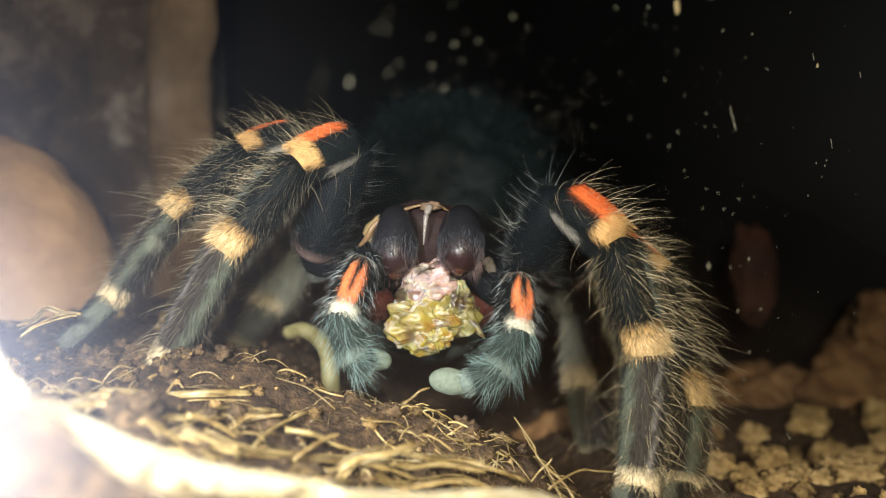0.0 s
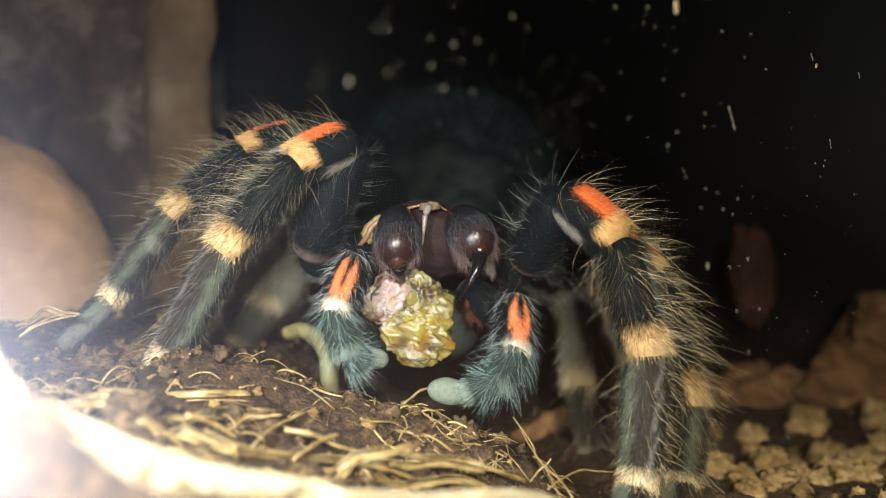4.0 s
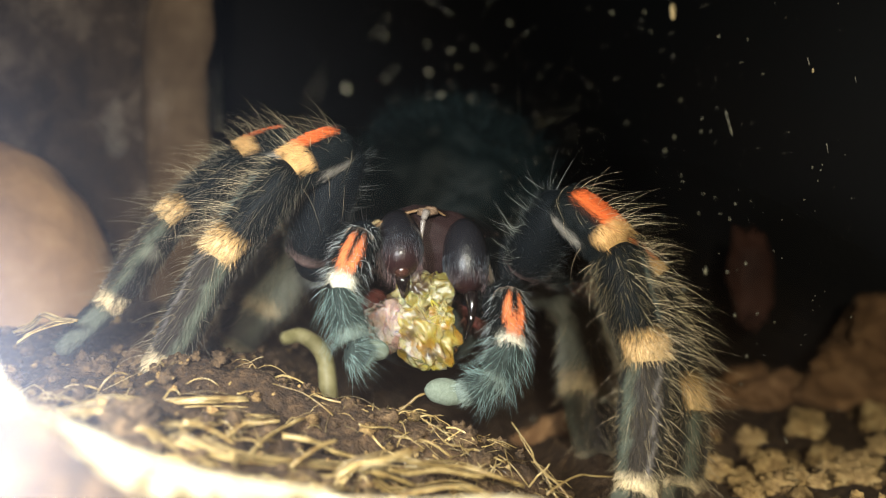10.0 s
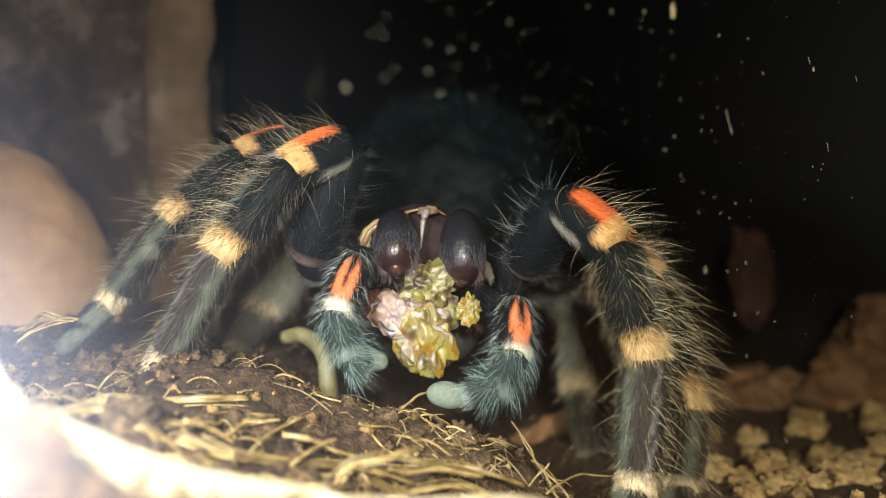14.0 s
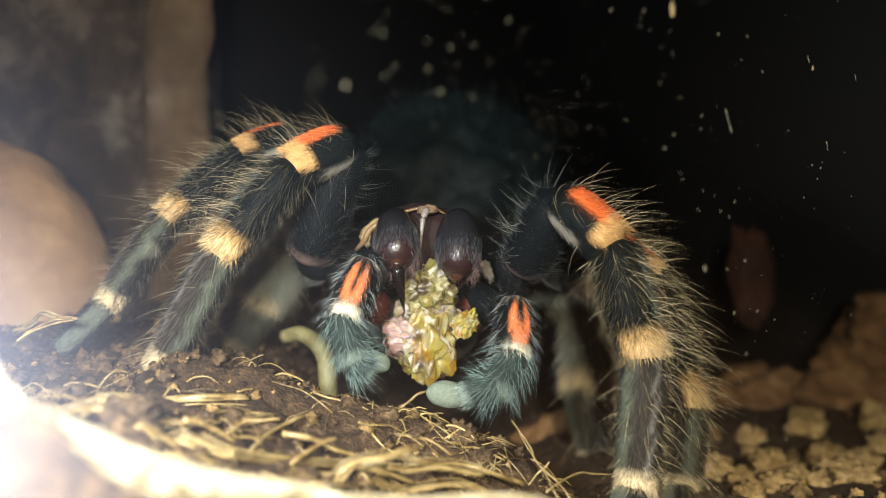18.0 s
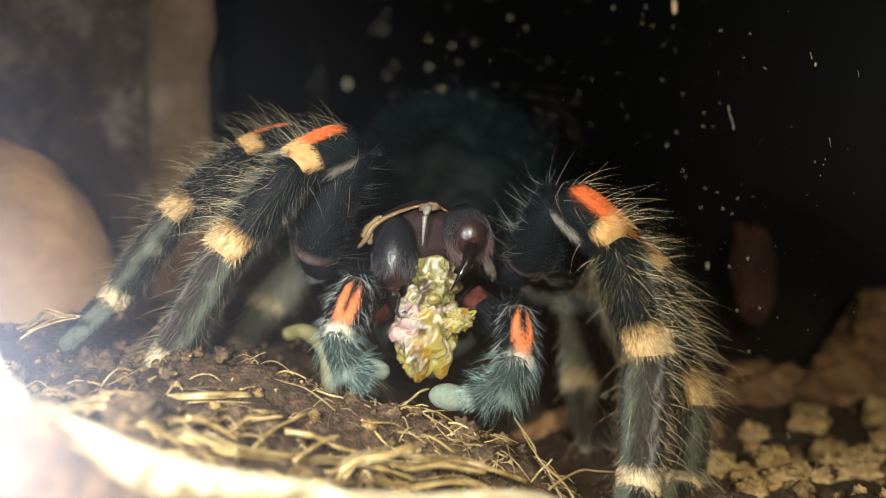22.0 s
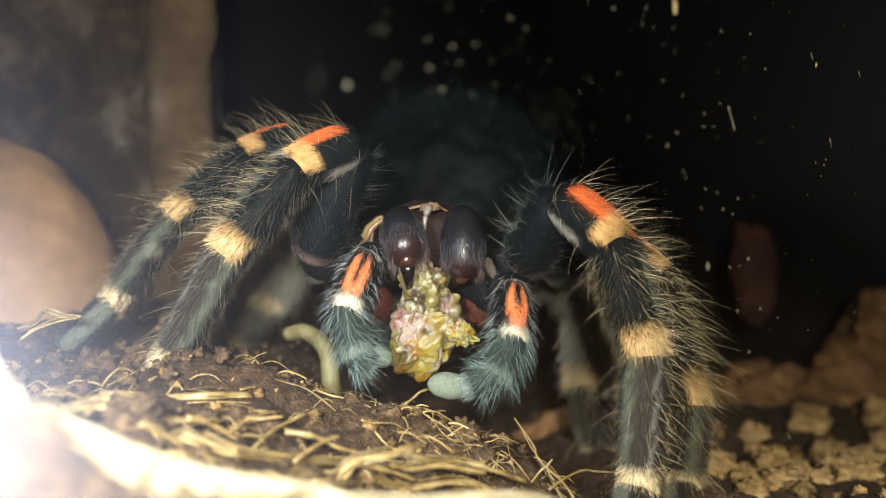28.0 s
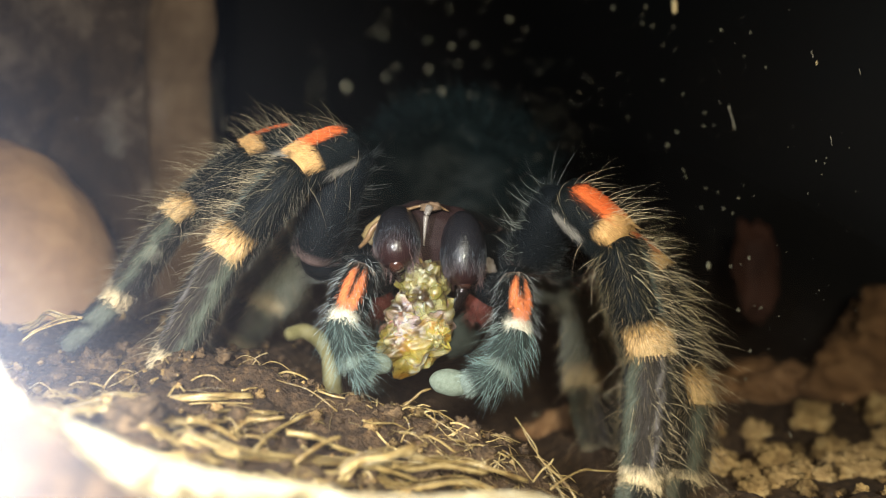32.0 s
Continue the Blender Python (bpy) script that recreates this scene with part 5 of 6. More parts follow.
    walk(LEG_L2, [
        (0.0, at(LEG_L2, 0.00, 0.00, 0.00)), (0.5, at(LEG_L2, 0.05, 0.02, 0.46)), (1.0, at(LEG_L2, 0.05, 0.02, 0.47)), (1.5, at(LEG_L2, 0.03, -0.00, 0.34)),
        (2.0, at(LEG_L2, 0.05, 0.03, 0.45)), (2.5, at(LEG_L2, 0.05, 0.01, 0.18)), (3.0, at(LEG_L2, -0.00, -0.01, 0.05)), (3.5, at(LEG_L2, -0.01, -0.01, 0.31)),
        (5.5, at(LEG_L2, -0.03, -0.01, -0.51)), (6.0, at(LEG_L2, -0.07, -0.06, -0.56)), (6.5, at(LEG_L2, -0.01, -0.03, -0.43)), (7.0, at(LEG_L2, 0.00, 0.03, -0.11)),
        (7.5, at(LEG_L2, -0.01, 0.01, -0.11)), (8.0, at(LEG_L2, -0.05, -0.02, -0.24)), (8.5, at(LEG_L2, 0.01, 0.04, -0.05)), (9.0, at(LEG_L2, 0.01, -0.00, -0.11)),
        (9.5, at(LEG_L2, -0.02, -0.00, -0.05)), (10.0, at(LEG_L2, -0.01, -0.02, -0.09)), (10.5, at(LEG_L2, 0.03, 0.01, -0.33)), (11.0, at(LEG_L2, 0.02, 0.02, -0.07)),
        (11.5, at(LEG_L2, 0.02, 0.03, 0.14)), (12.0, at(LEG_L2, 0.00, 0.03, -0.13)), (12.5, at(LEG_L2, -0.02, -0.03, -0.18)), (13.0, at(LEG_L2, 0.03, 0.03, -0.06)),
        (13.5, at(LEG_L2, -0.00, 0.02, 0.03)), (14.0, at(LEG_L2, -0.05, -0.03, 0.09)), (14.5, at(LEG_L2, -0.03, -0.01, 0.14)), (16.5, at(LEG_L2, 0.00, 0.03, -0.10)),
        (17.0, at(LEG_L2, 0.04, 0.05, 0.12)), (17.5, at(LEG_L2, -0.01, 0.01, -0.10)), (18.0, at(LEG_L2, 0.01, 0.04, -0.20)), (18.5, at(LEG_L2, 0.01, 0.03, -0.06)),
        (19.0, at(LEG_L2, 0.05, 0.05, 0.93)), (19.5, at(LEG_L2, 0.05, 0.05, 0.95)), (20.0, at(LEG_L2, 0.05, 0.06, 0.97)), (20.5, at(LEG_L2, 0.04, 0.02, 0.84)),
        (21.0, at(LEG_L2, 0.06, 0.05, 0.85)), (21.5, at(LEG_L2, 0.06, 0.08, 0.86)), (22.0, at(LEG_L2, 0.06, 0.07, 0.65)), (22.5, at(LEG_L2, 0.06, 0.10, 0.38)),
        (23.0, at(LEG_L2, 0.06, 0.07, 0.62)), (23.5, at(LEG_L2, 0.01, 0.04, 0.70)), (24.0, at(LEG_L2, 0.05, 0.05, 0.71)), (24.5, at(LEG_L2, 0.05, 0.08, 0.79)),
        (25.0, at(LEG_L2, 0.03, 0.05, 0.86)), (25.5, at(LEG_L2, 0.04, 0.07, 0.75)), (27.5, at(LEG_L2, 0.05, 0.06, 0.59)), (28.0, at(LEG_L2, 0.08, 0.09, 0.71)),
        (28.5, at(LEG_L2, 0.08, 0.08, 0.50)), (29.0, at(LEG_L2, 0.05, 0.06, 0.30)), (29.5, at(LEG_L2, 0.06, 0.08, 0.25)), (30.0, at(LEG_L2, 0.05, 0.05, 0.48)),
        (30.5, at(LEG_L2, 0.04, 0.04, 0.48)), (31.0, at(LEG_L2, 0.08, 0.09, 0.40)), (31.5, at(LEG_L2, 0.08, 0.09, 0.54)), (32.0, at(LEG_L2, 0.08, 0.07, 0.73)),
    ])
    walk(LEG_R1, [
        (0.0, at(LEG_R1, 0.00, 0.00, 0.00)), (0.5, at(LEG_R1, 0.03, 0.00, 0.16)), (1.0, at(LEG_R1, 0.03, 0.00, 0.15)), (1.5, at(LEG_R1, 0.00, 0.04, -0.18)),
        (2.0, at(LEG_R1, 0.01, 0.03, -0.01)), (2.5, at(LEG_R1, 0.06, -0.07, 0.59)), (3.0, at(LEG_R1, 0.09, -0.04, 0.76)), (3.5, at(LEG_R1, 0.08, -0.00, 0.46)),
        (5.5, at(LEG_R1, 0.15, -0.08, 1.44)), (6.0, at(LEG_R1, 0.19, -0.04, 1.15)), (6.5, at(LEG_R1, 0.12, -0.07, 0.99)), (7.0, at(LEG_R1, 0.06, -0.03, 0.62)),
        (7.5, at(LEG_R1, 0.04, 0.02, 0.44)), (8.0, at(LEG_R1, 0.06, 0.01, 0.46)), (8.5, at(LEG_R1, 0.06, -0.00, 0.51)), (9.0, at(LEG_R1, 0.03, 0.02, 0.56)),
        (9.5, at(LEG_R1, 0.03, -0.02, 0.62)), (10.0, at(LEG_R1, 0.04, -0.04, 0.77)), (10.5, at(LEG_R1, 0.04, 0.01, 0.80)), (11.0, at(LEG_R1, 0.03, 0.01, 0.53)),
        (11.5, at(LEG_R1, 0.03, -0.01, 0.48)), (12.0, at(LEG_R1, 0.10, -0.04, 0.80)), (12.5, at(LEG_R1, 0.06, -0.03, 0.53)), (13.0, at(LEG_R1, 0.00, 0.01, 0.25)),
        (13.5, at(LEG_R1, 0.05, -0.03, 0.50)), (14.0, at(LEG_R1, 0.06, -0.02, 0.47)), (14.5, at(LEG_R1, 0.07, -0.04, 0.57)), (16.5, at(LEG_R1, 0.05, -0.01, 0.20)),
        (17.0, at(LEG_R1, 0.07, -0.03, 0.38)), (17.5, at(LEG_R1, 0.06, -0.01, 0.35)), (18.0, at(LEG_R1, 0.05, 0.02, 0.24)), (18.5, at(LEG_R1, 0.03, 0.05, 0.14)),
        (19.0, at(LEG_R1, 0.04, -0.01, -0.22)), (19.5, at(LEG_R1, 0.09, -0.03, -0.21)), (20.0, at(LEG_R1, 0.05, -0.03, -0.32)), (20.5, at(LEG_R1, 0.04, -0.03, -0.14)),
        (21.0, at(LEG_R1, 0.04, -0.00, -0.17)), (21.5, at(LEG_R1, 0.08, -0.04, 0.11)), (22.0, at(LEG_R1, 0.09, -0.04, 0.13)), (22.5, at(LEG_R1, 0.09, -0.06, 0.39)),
        (23.0, at(LEG_R1, 0.08, -0.06, 0.13)), (23.5, at(LEG_R1, 0.08, -0.04, 0.19)), (24.0, at(LEG_R1, 0.05, -0.05, 0.03)), (24.5, at(LEG_R1, 0.04, 0.01, -0.31)),
        (25.0, at(LEG_R1, 0.02, -0.03, -0.04)), (25.5, at(LEG_R1, 0.08, -0.03, 0.24)), (27.5, at(LEG_R1, 0.05, 0.02, -0.04)), (28.0, at(LEG_R1, 0.00, 0.02, -0.23)),
        (28.5, at(LEG_R1, 0.09, -0.04, 0.09)), (29.0, at(LEG_R1, 0.09, -0.02, 0.09)), (29.5, at(LEG_R1, 0.03, 0.09, 0.02)), (30.0, at(LEG_R1, 0.02, -0.04, -0.06)),
        (30.5, at(LEG_R1, 0.05, -0.03, -0.01)), (31.0, at(LEG_R1, 0.01, 0.04, -0.10)), (31.5, at(LEG_R1, 0.05, -0.03, 0.33)), (32.0, at(LEG_R1, 0.07, -0.03, 0.33)),
    ])
    path = [
        (0.0, at(PALP_L, 0.00, 0.00, 0.00)), (0.5, at(PALP_L, 1.07, -3.13, 0.85)), (1.0, at(PALP_L, 0.61, -1.97, 0.48)), (1.5, at(PALP_L, -0.11, -0.52, -0.09)),
        (2.0, at(PALP_L, -0.57, -0.36, -0.45)), (2.5, at(PALP_L, -0.46, -3.14, -0.37)), (3.0, at(PALP_L, -1.02, 0.32, -0.82)), (3.5, at(PALP_L, -0.87, 0.13, -0.70)),
        (5.5, at(PALP_L, -1.60, 2.32, -1.28)), (6.0, at(PALP_L, -1.23, -0.21, -0.98)), (6.5, at(PALP_L, -0.72, 1.40, -0.57)), (7.0, at(PALP_L, -0.17, 2.12, -0.14)),
        (7.5, at(PALP_L, -0.32, 0.83, -0.25)), (8.0, at(PALP_L, -0.17, 0.83, -0.14)), (8.5, at(PALP_L, 0.42, 0.70, 0.33)), (9.0, at(PALP_L, -0.07, 0.40, -0.06)),
        (9.5, at(PALP_L, 1.33, 5.44, 1.06)), (10.0, at(PALP_L, 0.16, 4.57, 0.13)), (10.5, at(PALP_L, 1.81, 7.23, 1.45)), (11.0, at(PALP_L, 1.68, 6.64, 1.34)),
        (11.5, at(PALP_L, 1.09, 3.78, 0.87)), (12.0, at(PALP_L, -3.09, 0.53, -2.47)), (12.5, at(PALP_L, -2.43, -0.62, -1.94)), (13.0, at(PALP_L, -1.70, -1.11, -1.36)),
        (13.5, at(PALP_L, -1.20, -0.25, -0.96)), (14.0, at(PALP_L, -0.45, 1.08, -0.36)), (14.5, at(PALP_L, -0.89, -1.69, -0.71)), (16.5, at(PALP_L, -0.54, -1.24, -0.43)),
        (17.0, at(PALP_L, 1.10, -2.44, 0.88)), (17.5, at(PALP_L, 1.78, 0.48, 1.42)), (18.0, at(PALP_L, 0.76, 0.23, 0.61)), (18.5, at(PALP_L, 0.67, 1.20, 0.54)),
        (19.0, at(PALP_L, 1.67, -1.34, 1.33)), (19.5, at(PALP_L, 1.21, -1.44, 0.97)), (20.0, at(PALP_L, 0.51, -1.33, 0.41)), (20.5, at(PALP_L, 0.40, -1.09, 0.32)),
        (21.0, at(PALP_L, 0.66, -1.54, 0.52)), (21.5, at(PALP_L, 0.88, -2.62, 0.70)), (22.0, at(PALP_L, -0.61, -2.74, -0.49)), (22.5, at(PALP_L, -0.13, -1.23, -0.10)),
        (23.0, at(PALP_L, -0.15, -2.27, -0.12)), (23.5, at(PALP_L, 2.11, -3.50, 1.68)), (24.0, at(PALP_L, 1.05, -0.68, 0.84)), (24.5, at(PALP_L, 0.68, -0.33, 0.54)),
        (25.0, at(PALP_L, -0.41, -1.01, -0.33)), (25.5, at(PALP_L, -0.16, -2.18, -0.13)), (27.5, at(PALP_L, -0.41, -0.19, -0.33)), (28.0, at(PALP_L, 0.65, 1.07, 0.52)),
        (28.4, at(PALP_L, -0.04, -1.67, -0.03)), (28.7, at(PALP_L, -0.20, -1.73, -0.16)), (29.0, at(PALP_L, -0.87, -0.57, -0.70)), (29.5, at(PALP_L, -0.62, 0.35, -0.49)),
        (30.0, at(PALP_L, 0.22, -0.17, 0.18)), (30.5, at(PALP_L, 0.82, 0.97, 0.66)), (31.0, at(PALP_L, 0.76, 0.40, 0.61)), (31.5, at(PALP_L, -0.08, 1.07, -0.06)),
        (32.0, at(PALP_L, -0.15, -0.71, -0.12)),
    ]
    walk(PALP_L, path)
    for ob, share in LAG_L:
        walk(ob, [(t, lag(PALP_L, ob, m, share)) for t, m in path])
    path = [
        (0, at(PALP_R, 0.00, 0.00, 0.00)), (0.3, at(PALP_R, -0.06, -2.13, -0.05)), (0.6, at(PALP_R, -0.89, -2.38, -0.71)), (0.9, at(PALP_R, -0.21, -2.38, -0.16)),
        (1.2, at(PALP_R, -0.59, -2.68, -0.47)), (1.5, at(PALP_R, -0.60, -2.55, -0.48)), (1.8, at(PALP_R, -1.28, -4.05, -1.03)), (2.1, at(PALP_R, -0.98, -3.05, -0.78)),
        (2.4, at(PALP_R, -0.07, -3.05, -0.06)), (2.7, at(PALP_R, 0.01, -3.55, 0.01)), (3.0, at(PALP_R, 0.03, -3.17, 0.02)), (3.3, at(PALP_R, -0.18, -2.54, -0.15)),
        (3.5, at(PALP_R, -0.55, -3.01, -0.44)), (5.5, at(PALP_R, 0.99, -2.10, 0.79)), (6.0, at(PALP_R, 0.32, -2.40, 0.25)), (6.5, at(PALP_R, -0.34, -1.87, -0.27)),
        (7.0, at(PALP_R, -0.61, -0.91, -0.49)), (7.5, at(PALP_R, -1.10, -1.40, -0.88)), (8.0, at(PALP_R, -0.49, -1.06, -0.39)), (8.5, at(PALP_R, -0.60, 0.53, -0.48)),
        (9.0, at(PALP_R, -1.21, -1.97, -0.97)), (9.5, at(PALP_R, -1.10, -1.44, -0.88)), (10.0, at(PALP_R, -0.87, -1.40, -0.69)), (10.5, at(PALP_R, -0.97, -2.56, -0.78)),
        (11.0, at(PALP_R, -1.21, -2.10, -0.97)), (11.5, at(PALP_R, -0.87, -1.04, -0.70)), (12.0, at(PALP_R, 0.53, -2.99, 0.42)), (12.5, at(PALP_R, 0.04, -3.30, 0.03)),
        (13.0, at(PALP_R, 0.42, -1.74, 0.33)), (13.5, at(PALP_R, 0.33, -2.18, 0.26)), (14.0, at(PALP_R, 0.04, -2.68, 0.03)), (14.5, at(PALP_R, 0.42, -2.31, 0.33)),
        (16.5, at(PALP_R, 0.42, -2.57, 0.33)), (17.0, at(PALP_R, 0.55, -2.25, 0.44)), (17.5, at(PALP_R, 0.17, -3.15, 0.14)), (18.0, at(PALP_R, -0.03, -2.84, -0.02)),
        (18.5, at(PALP_R, -0.12, -2.56, -0.10)), (19.0, at(PALP_R, -0.76, -4.65, -0.61)), (19.5, at(PALP_R, -0.75, -4.52, -0.60)), (20.0, at(PALP_R, -0.86, -4.99, -0.69)),
        (20.5, at(PALP_R, -0.75, -4.75, -0.60)), (21.0, at(PALP_R, -0.37, -4.75, -0.30)), (21.5, at(PALP_R, -0.14, -3.98, -0.12)), (22.0, at(PALP_R, -0.00, -4.46, -0.00)),
        (22.5, at(PALP_R, 0.70, -2.84, 0.56)), (23.0, at(PALP_R, 0.45, -1.56, 0.36)), (23.5, at(PALP_R, 0.17, 0.25, 0.14)), (24.0, at(PALP_R, -0.55, 1.21, -0.44)),
        (24.5, at(PALP_R, -0.56, 2.26, -0.45)), (25.0, at(PALP_R, -0.38, -0.72, -0.31)), (25.5, at(PALP_R, -0.13, -0.39, -0.11)), (27.5, at(PALP_R, -0.72, -0.38, -0.58)),
        (28.0, at(PALP_R, -0.73, -0.94, -0.58)), (28.5, at(PALP_R, -0.27, -1.14, -0.22)), (29.0, at(PALP_R, -0.39, -2.04, -0.32)), (29.5, at(PALP_R, -0.44, -1.43, -0.35)),
        (30.0, at(PALP_R, -0.08, -0.12, -0.06)), (30.5, at(PALP_R, -0.42, 2.98, -0.34)), (31.0, at(PALP_R, -1.12, 0.74, -0.89)), (31.5, at(PALP_R, 0.97, 1.99, 0.78)),
        (32.0, at(PALP_R, -0.38, -0.07, -0.30)),
    ]
    walk(PALP_R, path)
    for ob, share in LAG_R:
        walk(ob, [(t, lag(PALP_R, ob, m, share)) for t, m in path])
    walk(JAW_L, [
        (0.0, jaw(JAW_L, -7.07, 24.22)), (0.3, jaw(JAW_L, -6.74, 24.29)), (0.6, jaw(JAW_L, -7.57, 28.35)), (0.9, jaw(JAW_L, -4.41, 24.65)), (1.2, jaw(JAW_L, -5.79, 25.43)),
        (1.5, jaw(JAW_L, -5.48, 25.53)), (1.8, jaw(JAW_L, -4.95, 25.56)), (2.1, jaw(JAW_L, -6.74, 26.11)), (2.4, jaw(JAW_L, -6.53, 27.69)), (2.7, jaw(JAW_L, -4.94, 25.53)),
        (3.0, jaw(JAW_L, -5.46, 25.97)), (3.3, jaw(JAW_L, -6.50, 25.54)), (3.5, jaw(JAW_L, -5.96, 25.61)), (5.5, jaw(JAW_L, -7.73, 28.01)), (5.7, jaw(JAW_L, -7.20, 27.80)),
        (6.0, jaw(JAW_L, -7.19, 30.08)), (6.3, jaw(JAW_L, -6.10, 26.97)), (6.6, jaw(JAW_L, -6.09, 25.95)), (7.0, jaw(JAW_L, -5.06, 24.91)), (7.3, jaw(JAW_L, -5.60, 26.03)),
        (7.6, jaw(JAW_L, -5.08, 24.99)), (8.0, jaw(JAW_L, -5.06, 24.89)), (8.3, jaw(JAW_L, -5.05, 24.88)), (8.6, jaw(JAW_L, -6.62, 30.19)), (9.0, jaw(JAW_L, -4.02, 25.56)),
        (9.3, jaw(JAW_L, -4.55, 25.14)), (9.6, jaw(JAW_L, -5.08, 24.91)), (10.0, jaw(JAW_L, -5.30, 25.27)), (10.3, jaw(JAW_L, -5.07, 26.32)), (10.6, jaw(JAW_L, -4.54, 26.29)),
        (11.0, jaw(JAW_L, -5.08, 26.19)), (11.3, jaw(JAW_L, -5.60, 28.40)), (11.6, jaw(JAW_L, -7.17, 30.60)), (12.0, jaw(JAW_L, -7.19, 24.89)), (12.3, jaw(JAW_L, -7.21, 24.45)),
        (12.6, jaw(JAW_L, -6.69, 24.50)), (13.0, jaw(JAW_L, -6.13, 25.52)), (13.3, jaw(JAW_L, -6.64, 25.33)), (13.6, jaw(JAW_L, -5.58, 25.19)), (14.0, jaw(JAW_L, -6.17, 25.67)),
        (14.3, jaw(JAW_L, -6.14, 27.87)), (16.5, jaw(JAW_L, -6.34, 25.27)), (17.0, jaw(JAW_L, -6.63, 25.88)), (17.3, jaw(JAW_L, -6.64, 29.38)), (17.6, jaw(JAW_L, -5.60, 25.54)),
        (18.0, jaw(JAW_L, -5.89, 26.05)), (18.3, jaw(JAW_L, -5.57, 25.69)), (18.6, jaw(JAW_L, -6.19, 25.61)), (19.0, jaw(JAW_L, -6.40, 25.39)), (19.3, jaw(JAW_L, -6.73, 29.83)),
        (19.6, jaw(JAW_L, -4.89, 26.29)), (20.0, jaw(JAW_L, -5.64, 24.49)), (20.3, jaw(JAW_L, -4.90, 23.75)), (20.6, jaw(JAW_L, -4.89, 24.79)), (21.0, jaw(JAW_L, -4.87, 24.17)),
        (21.3, jaw(JAW_L, -5.38, 28.38)), (21.6, jaw(JAW_L, -6.45, 24.14)), (22.0, jaw(JAW_L, -6.97, 22.03)), (22.3, jaw(JAW_L, -6.43, 23.61)), (22.6, jaw(JAW_L, -6.43, 23.61)),
        (23.0, jaw(JAW_L, -6.45, 24.66)), (23.3, jaw(JAW_L, -6.48, 24.70)), (23.6, jaw(JAW_L, -5.94, 29.51)), (24.0, jaw(JAW_L, -4.83, 24.86)), (24.3, jaw(JAW_L, -5.37, 24.80)),
        (24.6, jaw(JAW_L, -5.39, 24.76)), (25.0, jaw(JAW_L, -5.42, 25.30)), (25.3, jaw(JAW_L, -5.41, 25.30)), (25.5, jaw(JAW_L, -5.92, 27.93)), (27.5, jaw(JAW_L, -4.36, 24.26)),
        (28.0, jaw(JAW_L, -4.89, 26.26)), (28.4, jaw(JAW_L, -5.92, 29.63)), (28.7, jaw(JAW_L, -7.00, 24.29)), (29.0, jaw(JAW_L, -6.70, 22.20)), (29.5, jaw(JAW_L, -6.54, 22.98)),
        (30.0, jaw(JAW_L, -6.53, 23.43)), (30.5, jaw(JAW_L, -6.54, 24.34)), (31.0, jaw(JAW_L, -5.99, 24.83)), (31.5, jaw(JAW_L, -7.05, 25.48)), (32.0, jaw(JAW_L, -6.57, 25.75)),
    ])
